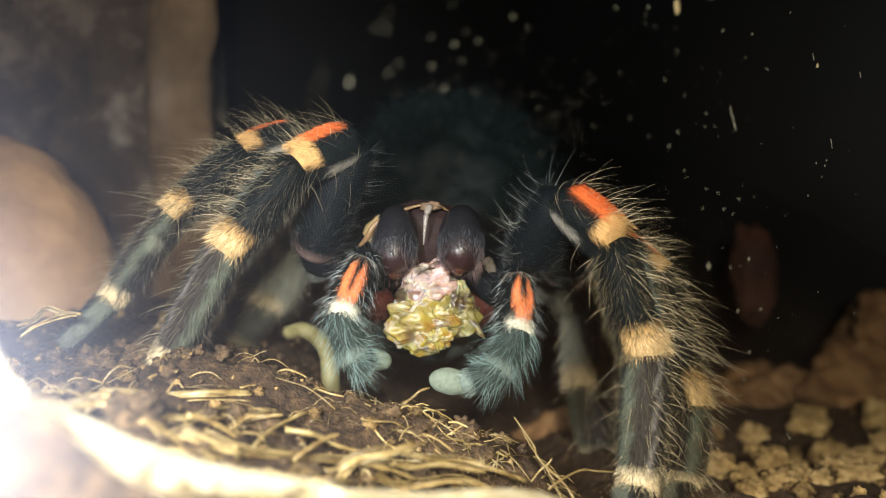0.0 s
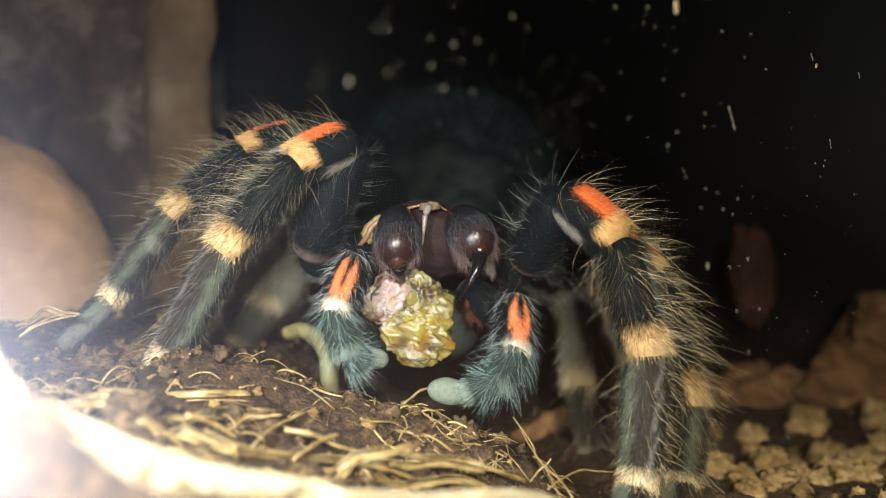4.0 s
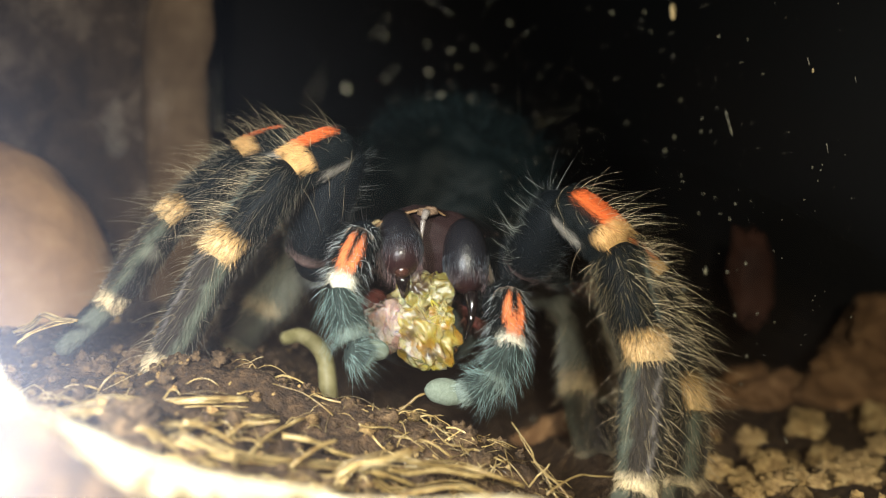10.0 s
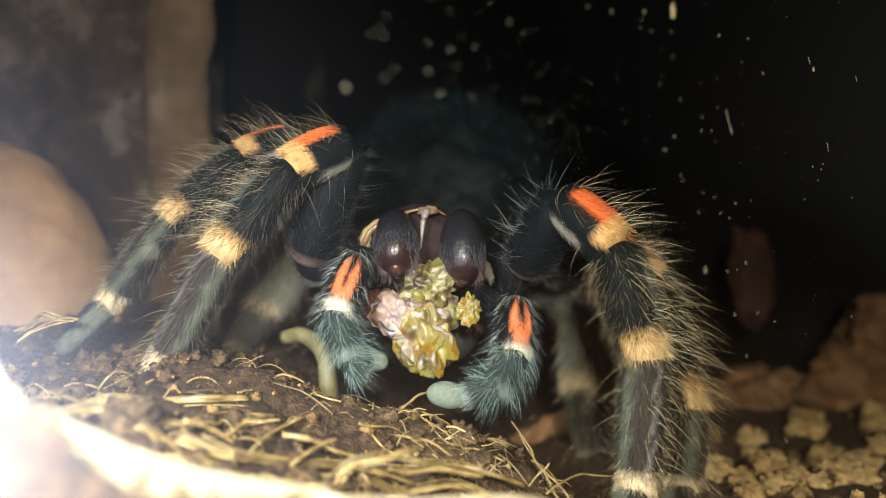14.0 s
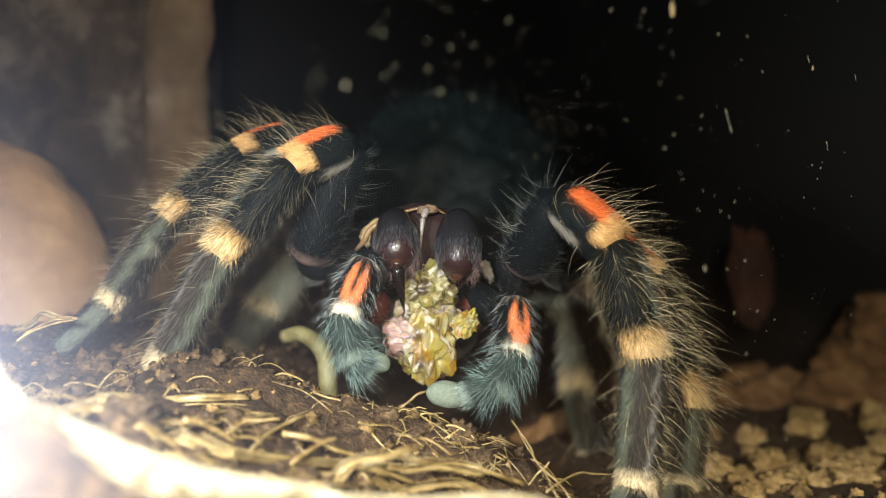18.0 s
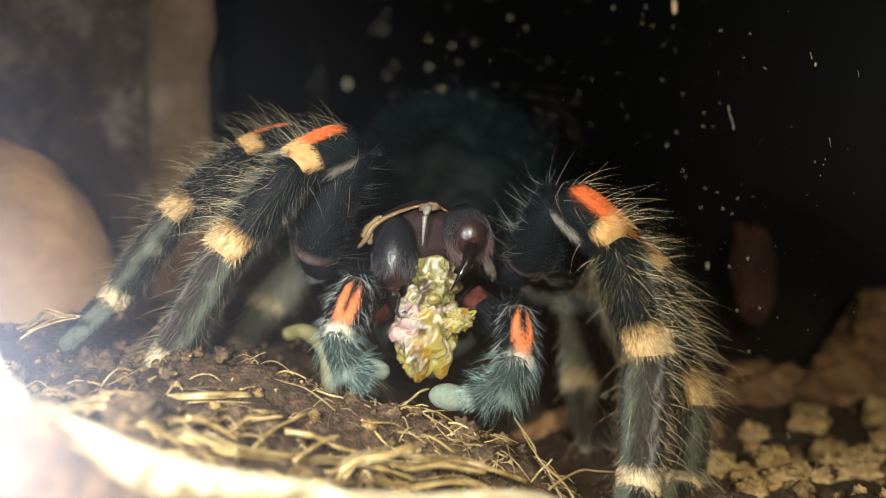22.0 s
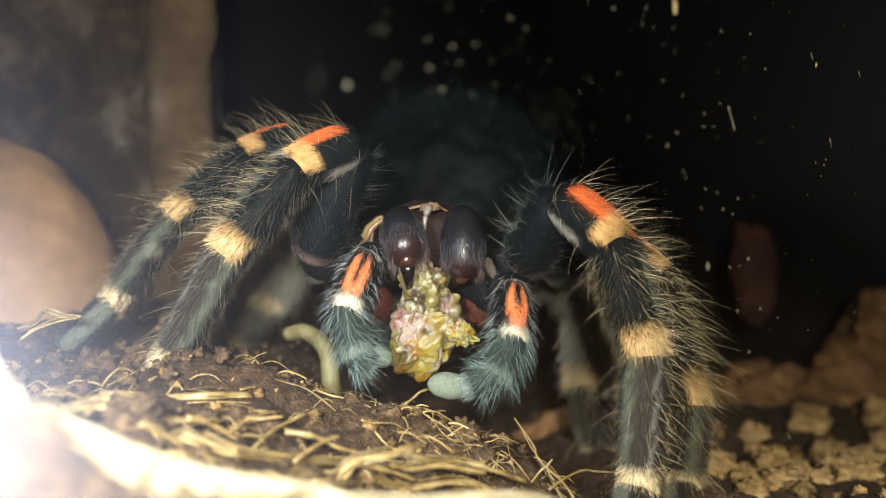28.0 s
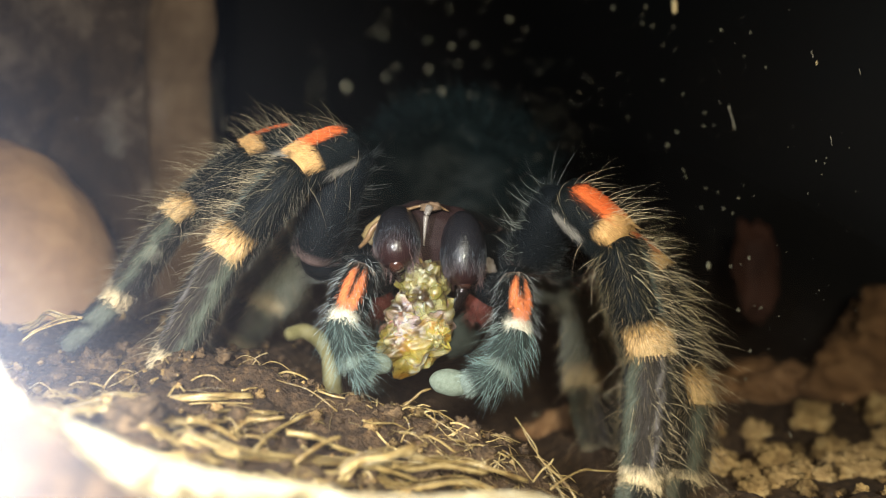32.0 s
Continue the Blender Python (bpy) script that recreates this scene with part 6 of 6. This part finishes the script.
    walk(JAW_R, [
        (0.0, jaw(JAW_R, 2.43, 24.85)), (0.3, jaw(JAW_R, 2.66, 24.92)), (0.6, jaw(JAW_R, 2.99, 24.97)), (0.9, jaw(JAW_R, 1.40, 24.97)), (1.2, jaw(JAW_R, 2.13, 24.59)),
        (1.5, jaw(JAW_R, 2.44, 25.22)), (1.8, jaw(JAW_R, 4.03, 28.42)), (2.1, jaw(JAW_R, 2.44, 20.83)), (2.4, jaw(JAW_R, 2.76, 22.94)), (2.7, jaw(JAW_R, 2.13, 22.36)),
        (3.0, jaw(JAW_R, 1.93, 23.34)), (3.3, jaw(JAW_R, 1.74, 23.43)), (3.5, jaw(JAW_R, 5.13, 28.04)), (5.5, jaw(JAW_R, 3.35, 23.45)), (5.7, jaw(JAW_R, 2.30, 21.99)),
        (6.0, jaw(JAW_R, 2.84, 21.63)), (6.3, jaw(JAW_R, 3.40, 22.21)), (6.6, jaw(JAW_R, 3.41, 23.30)), (7.0, jaw(JAW_R, 3.91, 24.90)), (7.3, jaw(JAW_R, 5.49, 29.70)),
        (7.6, jaw(JAW_R, 3.36, 23.92)), (8.0, jaw(JAW_R, 2.85, 23.82)), (8.3, jaw(JAW_R, 3.39, 23.80)), (8.6, jaw(JAW_R, 2.86, 23.82)), (9.0, jaw(JAW_R, 2.31, 23.96)),
        (9.3, jaw(JAW_R, 2.10, 24.07)), (9.6, jaw(JAW_R, 3.37, 25.20)), (10.0, jaw(JAW_R, 3.88, 22.07)), (10.3, jaw(JAW_R, 2.84, 22.08)), (10.6, jaw(JAW_R, 3.37, 23.11)),
        (11.0, jaw(JAW_R, 3.36, 23.00)), (11.3, jaw(JAW_R, 3.35, 22.03)), (11.6, jaw(JAW_R, 3.88, 21.59)), (12.0, jaw(JAW_R, 6.01, 25.92)), (12.3, jaw(JAW_R, 4.40, 25.49)),
        (12.6, jaw(JAW_R, 3.87, 25.01)), (13.0, jaw(JAW_R, 3.37, 23.91)), (13.3, jaw(JAW_R, 2.86, 23.93)), (13.6, jaw(JAW_R, 3.39, 23.78)), (14.0, jaw(JAW_R, 3.33, 23.75)),
        (14.3, jaw(JAW_R, 3.14, 23.83)), (16.5, jaw(JAW_R, 2.84, 24.19)), (17.0, jaw(JAW_R, 2.87, 24.27)), (17.3, jaw(JAW_R, 2.85, 24.07)), (17.6, jaw(JAW_R, 2.84, 24.46)),
        (18.0, jaw(JAW_R, 2.55, 24.44)), (18.3, jaw(JAW_R, 3.41, 24.61)), (18.6, jaw(JAW_R, 2.78, 24.53)), (19.0, jaw(JAW_R, 3.42, 24.30)), (19.3, jaw(JAW_R, 3.50, 24.51)),
        (19.6, jaw(JAW_R, 2.49, 25.00)), (20.0, jaw(JAW_R, 4.62, 27.41)), (20.3, jaw(JAW_R, 4.09, 28.47)), (20.6, jaw(JAW_R, 2.50, 25.29)), (21.0, jaw(JAW_R, 1.99, 24.14)),
        (21.3, jaw(JAW_R, 1.47, 24.65)), (21.6, jaw(JAW_R, 3.06, 25.15)), (22.0, jaw(JAW_R, 4.15, 28.31)), (22.3, jaw(JAW_R, 3.09, 26.73)), (22.6, jaw(JAW_R, 2.54, 24.09)),
        (23.0, jaw(JAW_R, 3.06, 24.61)), (23.3, jaw(JAW_R, 3.02, 24.13)), (23.6, jaw(JAW_R, 2.48, 24.19)), (24.0, jaw(JAW_R, 2.03, 24.83)), (24.3, jaw(JAW_R, 3.08, 24.76)),
        (24.6, jaw(JAW_R, 3.06, 25.25)), (25.0, jaw(JAW_R, 4.08, 24.74)), (25.3, jaw(JAW_R, 3.55, 21.57)), (25.5, jaw(JAW_R, 3.03, 21.56)), (27.5, jaw(JAW_R, 3.03, 24.22)),
        (28.0, jaw(JAW_R, 3.02, 23.59)), (28.4, jaw(JAW_R, 3.02, 23.25)), (28.7, jaw(JAW_R, 4.08, 24.22)), (29.0, jaw(JAW_R, 4.08, 24.77)), (29.5, jaw(JAW_R, 2.97, 23.98)),
        (30.0, jaw(JAW_R, 2.98, 24.11)), (30.5, jaw(JAW_R, 2.96, 24.27)), (31.0, jaw(JAW_R, 4.26, 25.82)), (31.5, jaw(JAW_R, 4.01, 21.70)), (32.0, jaw(JAW_R, 2.90, 22.50)),
    ])
    walk(FANG_L, [
        (0.0, open_fang(FANG_L, 38, -9)), (0.3, open_fang(FANG_L, 38, -9)), (0.6, open_fang(FANG_L, -37, -9)), (0.9, open_fang(FANG_L, -74, -9)), (1.2, open_fang(FANG_L, -30, -9)),
        (1.5, open_fang(FANG_L, 18, -9)), (1.8, open_fang(FANG_L, 5, -9)), (2.1, open_fang(FANG_L, 34, -9)), (2.4, open_fang(FANG_L, -18, -9)), (2.7, open_fang(FANG_L, -63, -9)),
        (3.0, open_fang(FANG_L, -6, -9)), (3.3, open_fang(FANG_L, 5, -9)), (3.5, open_fang(FANG_L, 5, -9)), (5.5, open_fang(FANG_L, 30, -9)), (5.7, open_fang(FANG_L, 18, -9)),
        (6.0, open_fang(FANG_L, -24, -9)), (6.3, open_fang(FANG_L, -49, -9)), (6.6, open_fang(FANG_L, -19, -9)), (7.0, open_fang(FANG_L, 28, -9)), (7.3, open_fang(FANG_L, 34, -9)),
        (7.6, open_fang(FANG_L, 0, -9)), (8.0, open_fang(FANG_L, -0, -9)), (8.3, open_fang(FANG_L, -0, -9)), (8.6, open_fang(FANG_L, -22, -9)), (9.0, open_fang(FANG_L, -63, -9)),
        (9.3, open_fang(FANG_L, -53, -9)), (9.6, open_fang(FANG_L, -0, -9)), (10.0, open_fang(FANG_L, -11, -9)), (10.3, open_fang(FANG_L, 10, -9)), (10.6, open_fang(FANG_L, 10, -9)),
        (11.0, open_fang(FANG_L, -4, -9)), (11.3, open_fang(FANG_L, -36, -9)), (11.6, open_fang(FANG_L, -19, -9)), (12.0, open_fang(FANG_L, -70, -28)), (12.3, open_fang(FANG_L, -77, -28)),
        (12.6, open_fang(FANG_L, -55, -28)), (13.0, open_fang(FANG_L, 31, -9)), (13.3, open_fang(FANG_L, 30, -9)), (13.6, open_fang(FANG_L, 16, -9)), (14.0, open_fang(FANG_L, 5, -9)),
        (14.3, open_fang(FANG_L, -41, -9)), (16.5, open_fang(FANG_L, 30, -9)), (17.0, open_fang(FANG_L, -6, -9)), (17.3, open_fang(FANG_L, -29, -9)), (17.6, open_fang(FANG_L, -63, -9)),
        (18.0, open_fang(FANG_L, -32, -9)), (18.3, open_fang(FANG_L, 5, -9)), (18.6, open_fang(FANG_L, 32, -9)), (19.0, open_fang(FANG_L, 17, -9)), (19.3, open_fang(FANG_L, -25, -9)),
        (19.6, open_fang(FANG_L, -55, -9)), (20.0, open_fang(FANG_L, -62, -9)), (20.3, open_fang(FANG_L, -58, -9)), (20.6, open_fang(FANG_L, 12, -9)), (21.0, open_fang(FANG_L, 22, -9)),
        (21.3, open_fang(FANG_L, -36, -9)), (21.6, open_fang(FANG_L, 22, -9)), (22.0, open_fang(FANG_L, -55, -9)), (22.3, open_fang(FANG_L, -46, -9)), (22.6, open_fang(FANG_L, 16, -9)),
        (23.0, open_fang(FANG_L, 40, -9)), (23.3, open_fang(FANG_L, -16, -9)), (23.6, open_fang(FANG_L, -27, -9)), (24.0, open_fang(FANG_L, -57, -9)), (24.3, open_fang(FANG_L, 27, -9)),
        (24.6, open_fang(FANG_L, 26, -9)), (25.0, open_fang(FANG_L, 30, -9)), (25.3, open_fang(FANG_L, 3, -9)), (25.5, open_fang(FANG_L, -40, -9)), (27.5, open_fang(FANG_L, 8, -9)),
        (28.0, open_fang(FANG_L, -3, -9)), (28.4, open_fang(FANG_L, -26, -9)), (28.7, open_fang(FANG_L, -21, -9)), (29.0, open_fang(FANG_L, -42, -9)), (29.5, open_fang(FANG_L, -18, -9)),
        (30.0, open_fang(FANG_L, 13, -9)), (30.5, open_fang(FANG_L, 23, -9)), (31.0, open_fang(FANG_L, 14, -9)), (31.5, open_fang(FANG_L, 4, -9)), (32.0, open_fang(FANG_L, 19, -9)),
    ])
    walk(FANG_R, [
        (0.0, open_fang(FANG_R, 42, 31)), (0.3, open_fang(FANG_R, 42, 31)), (0.6, open_fang(FANG_R, 42, 31)), (0.9, open_fang(FANG_R, 42, 31)), (1.2, open_fang(FANG_R, 40, 31)),
        (1.5, open_fang(FANG_R, 30, 31)), (1.8, open_fang(FANG_R, -36, 31)), (2.1, open_fang(FANG_R, -84, 31)), (2.4, open_fang(FANG_R, -2, 31)), (2.7, open_fang(FANG_R, 22, 31)),
        (3.0, open_fang(FANG_R, 13, 31)), (3.3, open_fang(FANG_R, 13, 31)), (3.5, open_fang(FANG_R, -40, 31)), (5.5, open_fang(FANG_R, -1, 31)), (5.7, open_fang(FANG_R, 43, 31)),
        (6.0, open_fang(FANG_R, 47, 31)), (6.3, open_fang(FANG_R, 40, 31)), (6.6, open_fang(FANG_R, 28, 31)), (7.0, open_fang(FANG_R, 14, 31)), (7.3, open_fang(FANG_R, -26, 31)),
        (7.6, open_fang(FANG_R, -85, 31)), (8.0, open_fang(FANG_R, 19, 31)), (8.3, open_fang(FANG_R, 19, 31)), (8.6, open_fang(FANG_R, 19, 31)), (9.0, open_fang(FANG_R, 20, 31)),
        (9.3, open_fang(FANG_R, 21, 31)), (9.6, open_fang(FANG_R, 30, 31)), (10.0, open_fang(FANG_R, -89, 31)), (10.3, open_fang(FANG_R, 26, 31)), (10.6, open_fang(FANG_R, 14, 31)),
        (11.0, open_fang(FANG_R, 14, 31)), (11.3, open_fang(FANG_R, 27, 31)), (11.6, open_fang(FANG_R, 31, 31)), (12.0, open_fang(FANG_R, -32, 31)), (12.3, open_fang(FANG_R, -63, 31)),
        (12.6, open_fang(FANG_R, -55, 31)), (13.0, open_fang(FANG_R, 20, 31)), (13.3, open_fang(FANG_R, 20, 31)), (13.6, open_fang(FANG_R, 18, 31)), (14.0, open_fang(FANG_R, 18, 31)),
        (14.3, open_fang(FANG_R, 19, 31)), (16.5, open_fang(FANG_R, 23, 31)), (17.0, open_fang(FANG_R, 23, 31)), (17.3, open_fang(FANG_R, 21, 31)), (17.6, open_fang(FANG_R, 25, 31)),
        (18.0, open_fang(FANG_R, 25, 31)), (18.3, open_fang(FANG_R, 26, 31)), (18.6, open_fang(FANG_R, 25, 31)), (19.0, open_fang(FANG_R, 9, 31)), (19.3, open_fang(FANG_R, 25, 31)),
        (19.6, open_fang(FANG_R, 28, 31)), (20.0, open_fang(FANG_R, -45, 31)), (20.3, open_fang(FANG_R, -36, 31)), (20.6, open_fang(FANG_R, -66, 31)), (21.0, open_fang(FANG_R, 22, 31)),
        (21.3, open_fang(FANG_R, 26, 31)), (21.6, open_fang(FANG_R, 30, 31)), (22.0, open_fang(FANG_R, -37, 31)), (22.3, open_fang(FANG_R, -51, 31)), (22.6, open_fang(FANG_R, 21, 31)),
        (23.0, open_fang(FANG_R, 40, 31)), (23.3, open_fang(FANG_R, 36, 31)), (23.6, open_fang(FANG_R, 23, 31)), (24.0, open_fang(FANG_R, 28, 31)), (24.3, open_fang(FANG_R, 27, 31)),
        (24.6, open_fang(FANG_R, 2, 31)), (25.0, open_fang(FANG_R, -73, 31)), (25.3, open_fang(FANG_R, -2, 31)), (25.5, open_fang(FANG_R, 14, 31)), (27.5, open_fang(FANG_R, -65, 31)),
        (28.0, open_fang(FANG_R, 16, 31)), (28.4, open_fang(FANG_R, 13, 31)), (28.7, open_fang(FANG_R, 23, 31)), (29.0, open_fang(FANG_R, 27, 31)), (29.5, open_fang(FANG_R, -85, 31)),
        (30.0, open_fang(FANG_R, -8, 31)), (30.5, open_fang(FANG_R, -21, 31)), (31.0, open_fang(FANG_R, -60, 31)), (31.5, open_fang(FANG_R, -84, 31)), (32.0, open_fang(FANG_R, -46, 31)),
    ])
    walk(CLOTS["pink"], [
        (0.0, at(CLOTS["pink"], 0.00, 0.00, -0)), (0.3, at(CLOTS["pink"], 0.01, -0.14, -3)), (0.9, at(CLOTS["pink"], -1.05, -1.50, -8)), (1.5, at(CLOTS["pink"], -3.56, 0.16, -14)), (2.4, at(CLOTS["pink"], -3.23, 0.53, -22)),
        (3.0, at(CLOTS["pink"], -5.70, -0.69, -27)), (3.5, at(CLOTS["pink"], -5.88, -1.60, -32)), (5.5, at(CLOTS["pink"], -6.63, -3.25, -50)), (6.0, at(CLOTS["pink"], -7.15, -2.97, -54)), (7.0, at(CLOTS["pink"], -6.06, -3.93, -63)),
        (9.0, at(CLOTS["pink"], -5.00, -4.89, -81)), (11.0, at(CLOTS["pink"], -5.55, -5.87, -99)), (11.6, at(CLOTS["pink"], -5.56, -6.98, -104)), (12.0, at(CLOTS["pink"], -5.33, -6.66, -108)), (13.0, at(CLOTS["pink"], -3.92, -3.32, -117)),
        (14.3, at(CLOTS["pink"], -4.47, -3.62, -129)), (16.5, at(CLOTS["pink"], -2.84, -6.28, -148)), (17.3, at(CLOTS["pink"], -2.30, -6.94, -156)), (19.0, at(CLOTS["pink"], -3.35, -5.62, -171)), (21.0, at(CLOTS["pink"], -3.18, -4.70, -189)),
        (21.6, at(CLOTS["pink"], -2.10, -5.28, -194)), (23.0, at(CLOTS["pink"], -2.11, -7.45, -207)), (25.0, at(CLOTS["pink"], -1.05, -6.25, -225)), (28.0, at(CLOTS["pink"], -2.14, -6.88, -252)), (32.0, at(CLOTS["pink"], -3.37, -7.43, -288)),
    ])
    walk(CLOTS["yellow"], [
        (0.0, at(CLOTS["yellow"], 0.00, 0.00, 0)), (2.4, at(CLOTS["yellow"], -1.62, -1.09, 12)), (3.5, at(CLOTS["yellow"], -0.48, -1.60, 18)), (5.5, at(CLOTS["yellow"], -0.69, -1.63, 28)), (8.0, at(CLOTS["yellow"], -0.13, -0.18, 40)),
        (11.0, at(CLOTS["yellow"], 0.93, -1.56, 55)), (13.0, at(CLOTS["yellow"], 0.39, -1.71, 65)), (17.0, at(CLOTS["yellow"], 1.50, -2.42, 85)), (19.0, at(CLOTS["yellow"], 0.42, -2.92, 95)), (22.0, at(CLOTS["yellow"], 0.60, -2.59, 110)),
        (25.0, at(CLOTS["yellow"], 0.02, -1.93, 125)), (28.0, at(CLOTS["yellow"], 0.01, -2.57, 140)), (32.0, at(CLOTS["yellow"], -1.76, -2.57, 160)),
    ])
    walk(CLOTS["olive"], [
        (0.0, at(CLOTS["olive"], 0.00, 0.00, -0)), (2.0, at(CLOTS["olive"], -0.53, -0.01, -12)), (3.0, at(CLOTS["olive"], -2.67, -0.14, -18)), (5.5, at(CLOTS["olive"], -4.47, 4.31, -33)), (6.0, at(CLOTS["olive"], -3.91, 4.60, -36)),
        (8.0, at(CLOTS["olive"], -3.90, 3.06, -48)), (10.0, at(CLOTS["olive"], -3.92, 2.90, -60)), (11.6, at(CLOTS["olive"], -5.00, 4.03, -70)), (12.0, at(CLOTS["olive"], -2.29, 4.13, -72)), (13.0, at(CLOTS["olive"], -3.91, 4.23, -78)),
        (14.3, at(CLOTS["olive"], -3.39, 3.93, -86)), (17.0, at(CLOTS["olive"], -3.88, 4.07, -102)), (19.0, at(CLOTS["olive"], -1.72, 1.93, -114)), (20.6, at(CLOTS["olive"], -1.58, 0.23, -124)), (21.6, at(CLOTS["olive"], -2.62, 3.89, -130)),
        (23.0, at(CLOTS["olive"], -3.17, 1.18, -138)), (24.3, at(CLOTS["olive"], -3.15, 0.25, -146)), (25.0, at(CLOTS["olive"], -4.28, 2.93, -150)), (28.0, at(CLOTS["olive"], -4.28, 2.83, -168)), (29.5, at(CLOTS["olive"], -3.80, 2.16, -177)),
        (31.0, at(CLOTS["olive"], -3.25, 1.89, -186)), (32.0, at(CLOTS["olive"], -4.40, 3.35, -192)),
    ])
    walk(CLOTS["core"], [
        (0.0, at(CLOTS["core"], 0.00, 0.00, 0)), (3.0, at(CLOTS["core"], -1.59, -0.68, 6)), (5.5, at(CLOTS["core"], -2.31, -0.01, 11)), (8.0, at(CLOTS["core"], -1.75, -0.17, 16)), (11.0, at(CLOTS["core"], -1.77, -1.01, 22)),
        (13.0, at(CLOTS["core"], -0.68, -0.09, 26)), (17.0, at(CLOTS["core"], 0.43, -1.34, 34)), (19.0, at(CLOTS["core"], -0.11, -1.84, 38)), (23.0, at(CLOTS["core"], 0.06, -2.05, 46)), (28.0, at(CLOTS["core"], 0.03, -1.49, 56)),
        (32.0, at(CLOTS["core"], -1.19, -1.50, 64)),
    ])
    walk(CLOTS["amber"], [
        (0.0, at(CLOTS["amber"], 0.00, 0.00, 0)), (2.4, at(CLOTS["amber"], -1.62, 0.53, 19)), (3.5, at(CLOTS["amber"], -2.10, 2.18, 28)), (5.5, at(CLOTS["amber"], -0.15, 2.14, 44)), (8.0, at(CLOTS["amber"], 0.42, 4.68, 64)),
        (9.0, at(CLOTS["amber"], 0.73, 4.82, 72)), (10.5, at(CLOTS["amber"], 0.95, 3.43, 84)), (12.0, at(CLOTS["amber"], 0.95, 5.75, 96)), (13.0, at(CLOTS["amber"], 3.65, 4.22, 104)), (14.0, at(CLOTS["amber"], 4.69, 4.38, 112)),
        (17.0, at(CLOTS["amber"], 4.21, 2.97, 136)), (19.0, at(CLOTS["amber"], 4.21, 1.92, 152)), (21.0, at(CLOTS["amber"], 2.22, 2.84, 168)), (23.0, at(CLOTS["amber"], 3.84, 2.24, 184)), (25.0, at(CLOTS["amber"], 2.19, 2.92, 200)),
        (28.0, at(CLOTS["amber"], 3.26, 0.65, 224)), (30.5, at(CLOTS["amber"], 3.73, 1.89, 244)), (32.0, at(CLOTS["amber"], -0.13, 0.64, 256)),
    ])
    walk(HUSK, [
        (0.0, at(HUSK, 0.0, 0.0, 0)), (1.0, at(HUSK, -1.1, -0.8, -8)), (2.0, at(HUSK, -2.7, -2.0, -20)), (3.0, at(HUSK, -4.2, -1.2, -35)), (4.5, at(HUSK, -6.2, 1.0, -50)),
        (17.0, at(HUSK, -5.6, 0.6, -75)), (32.0, at(HUSK, -6.4, 0.2, -95)),
    ])


motions()
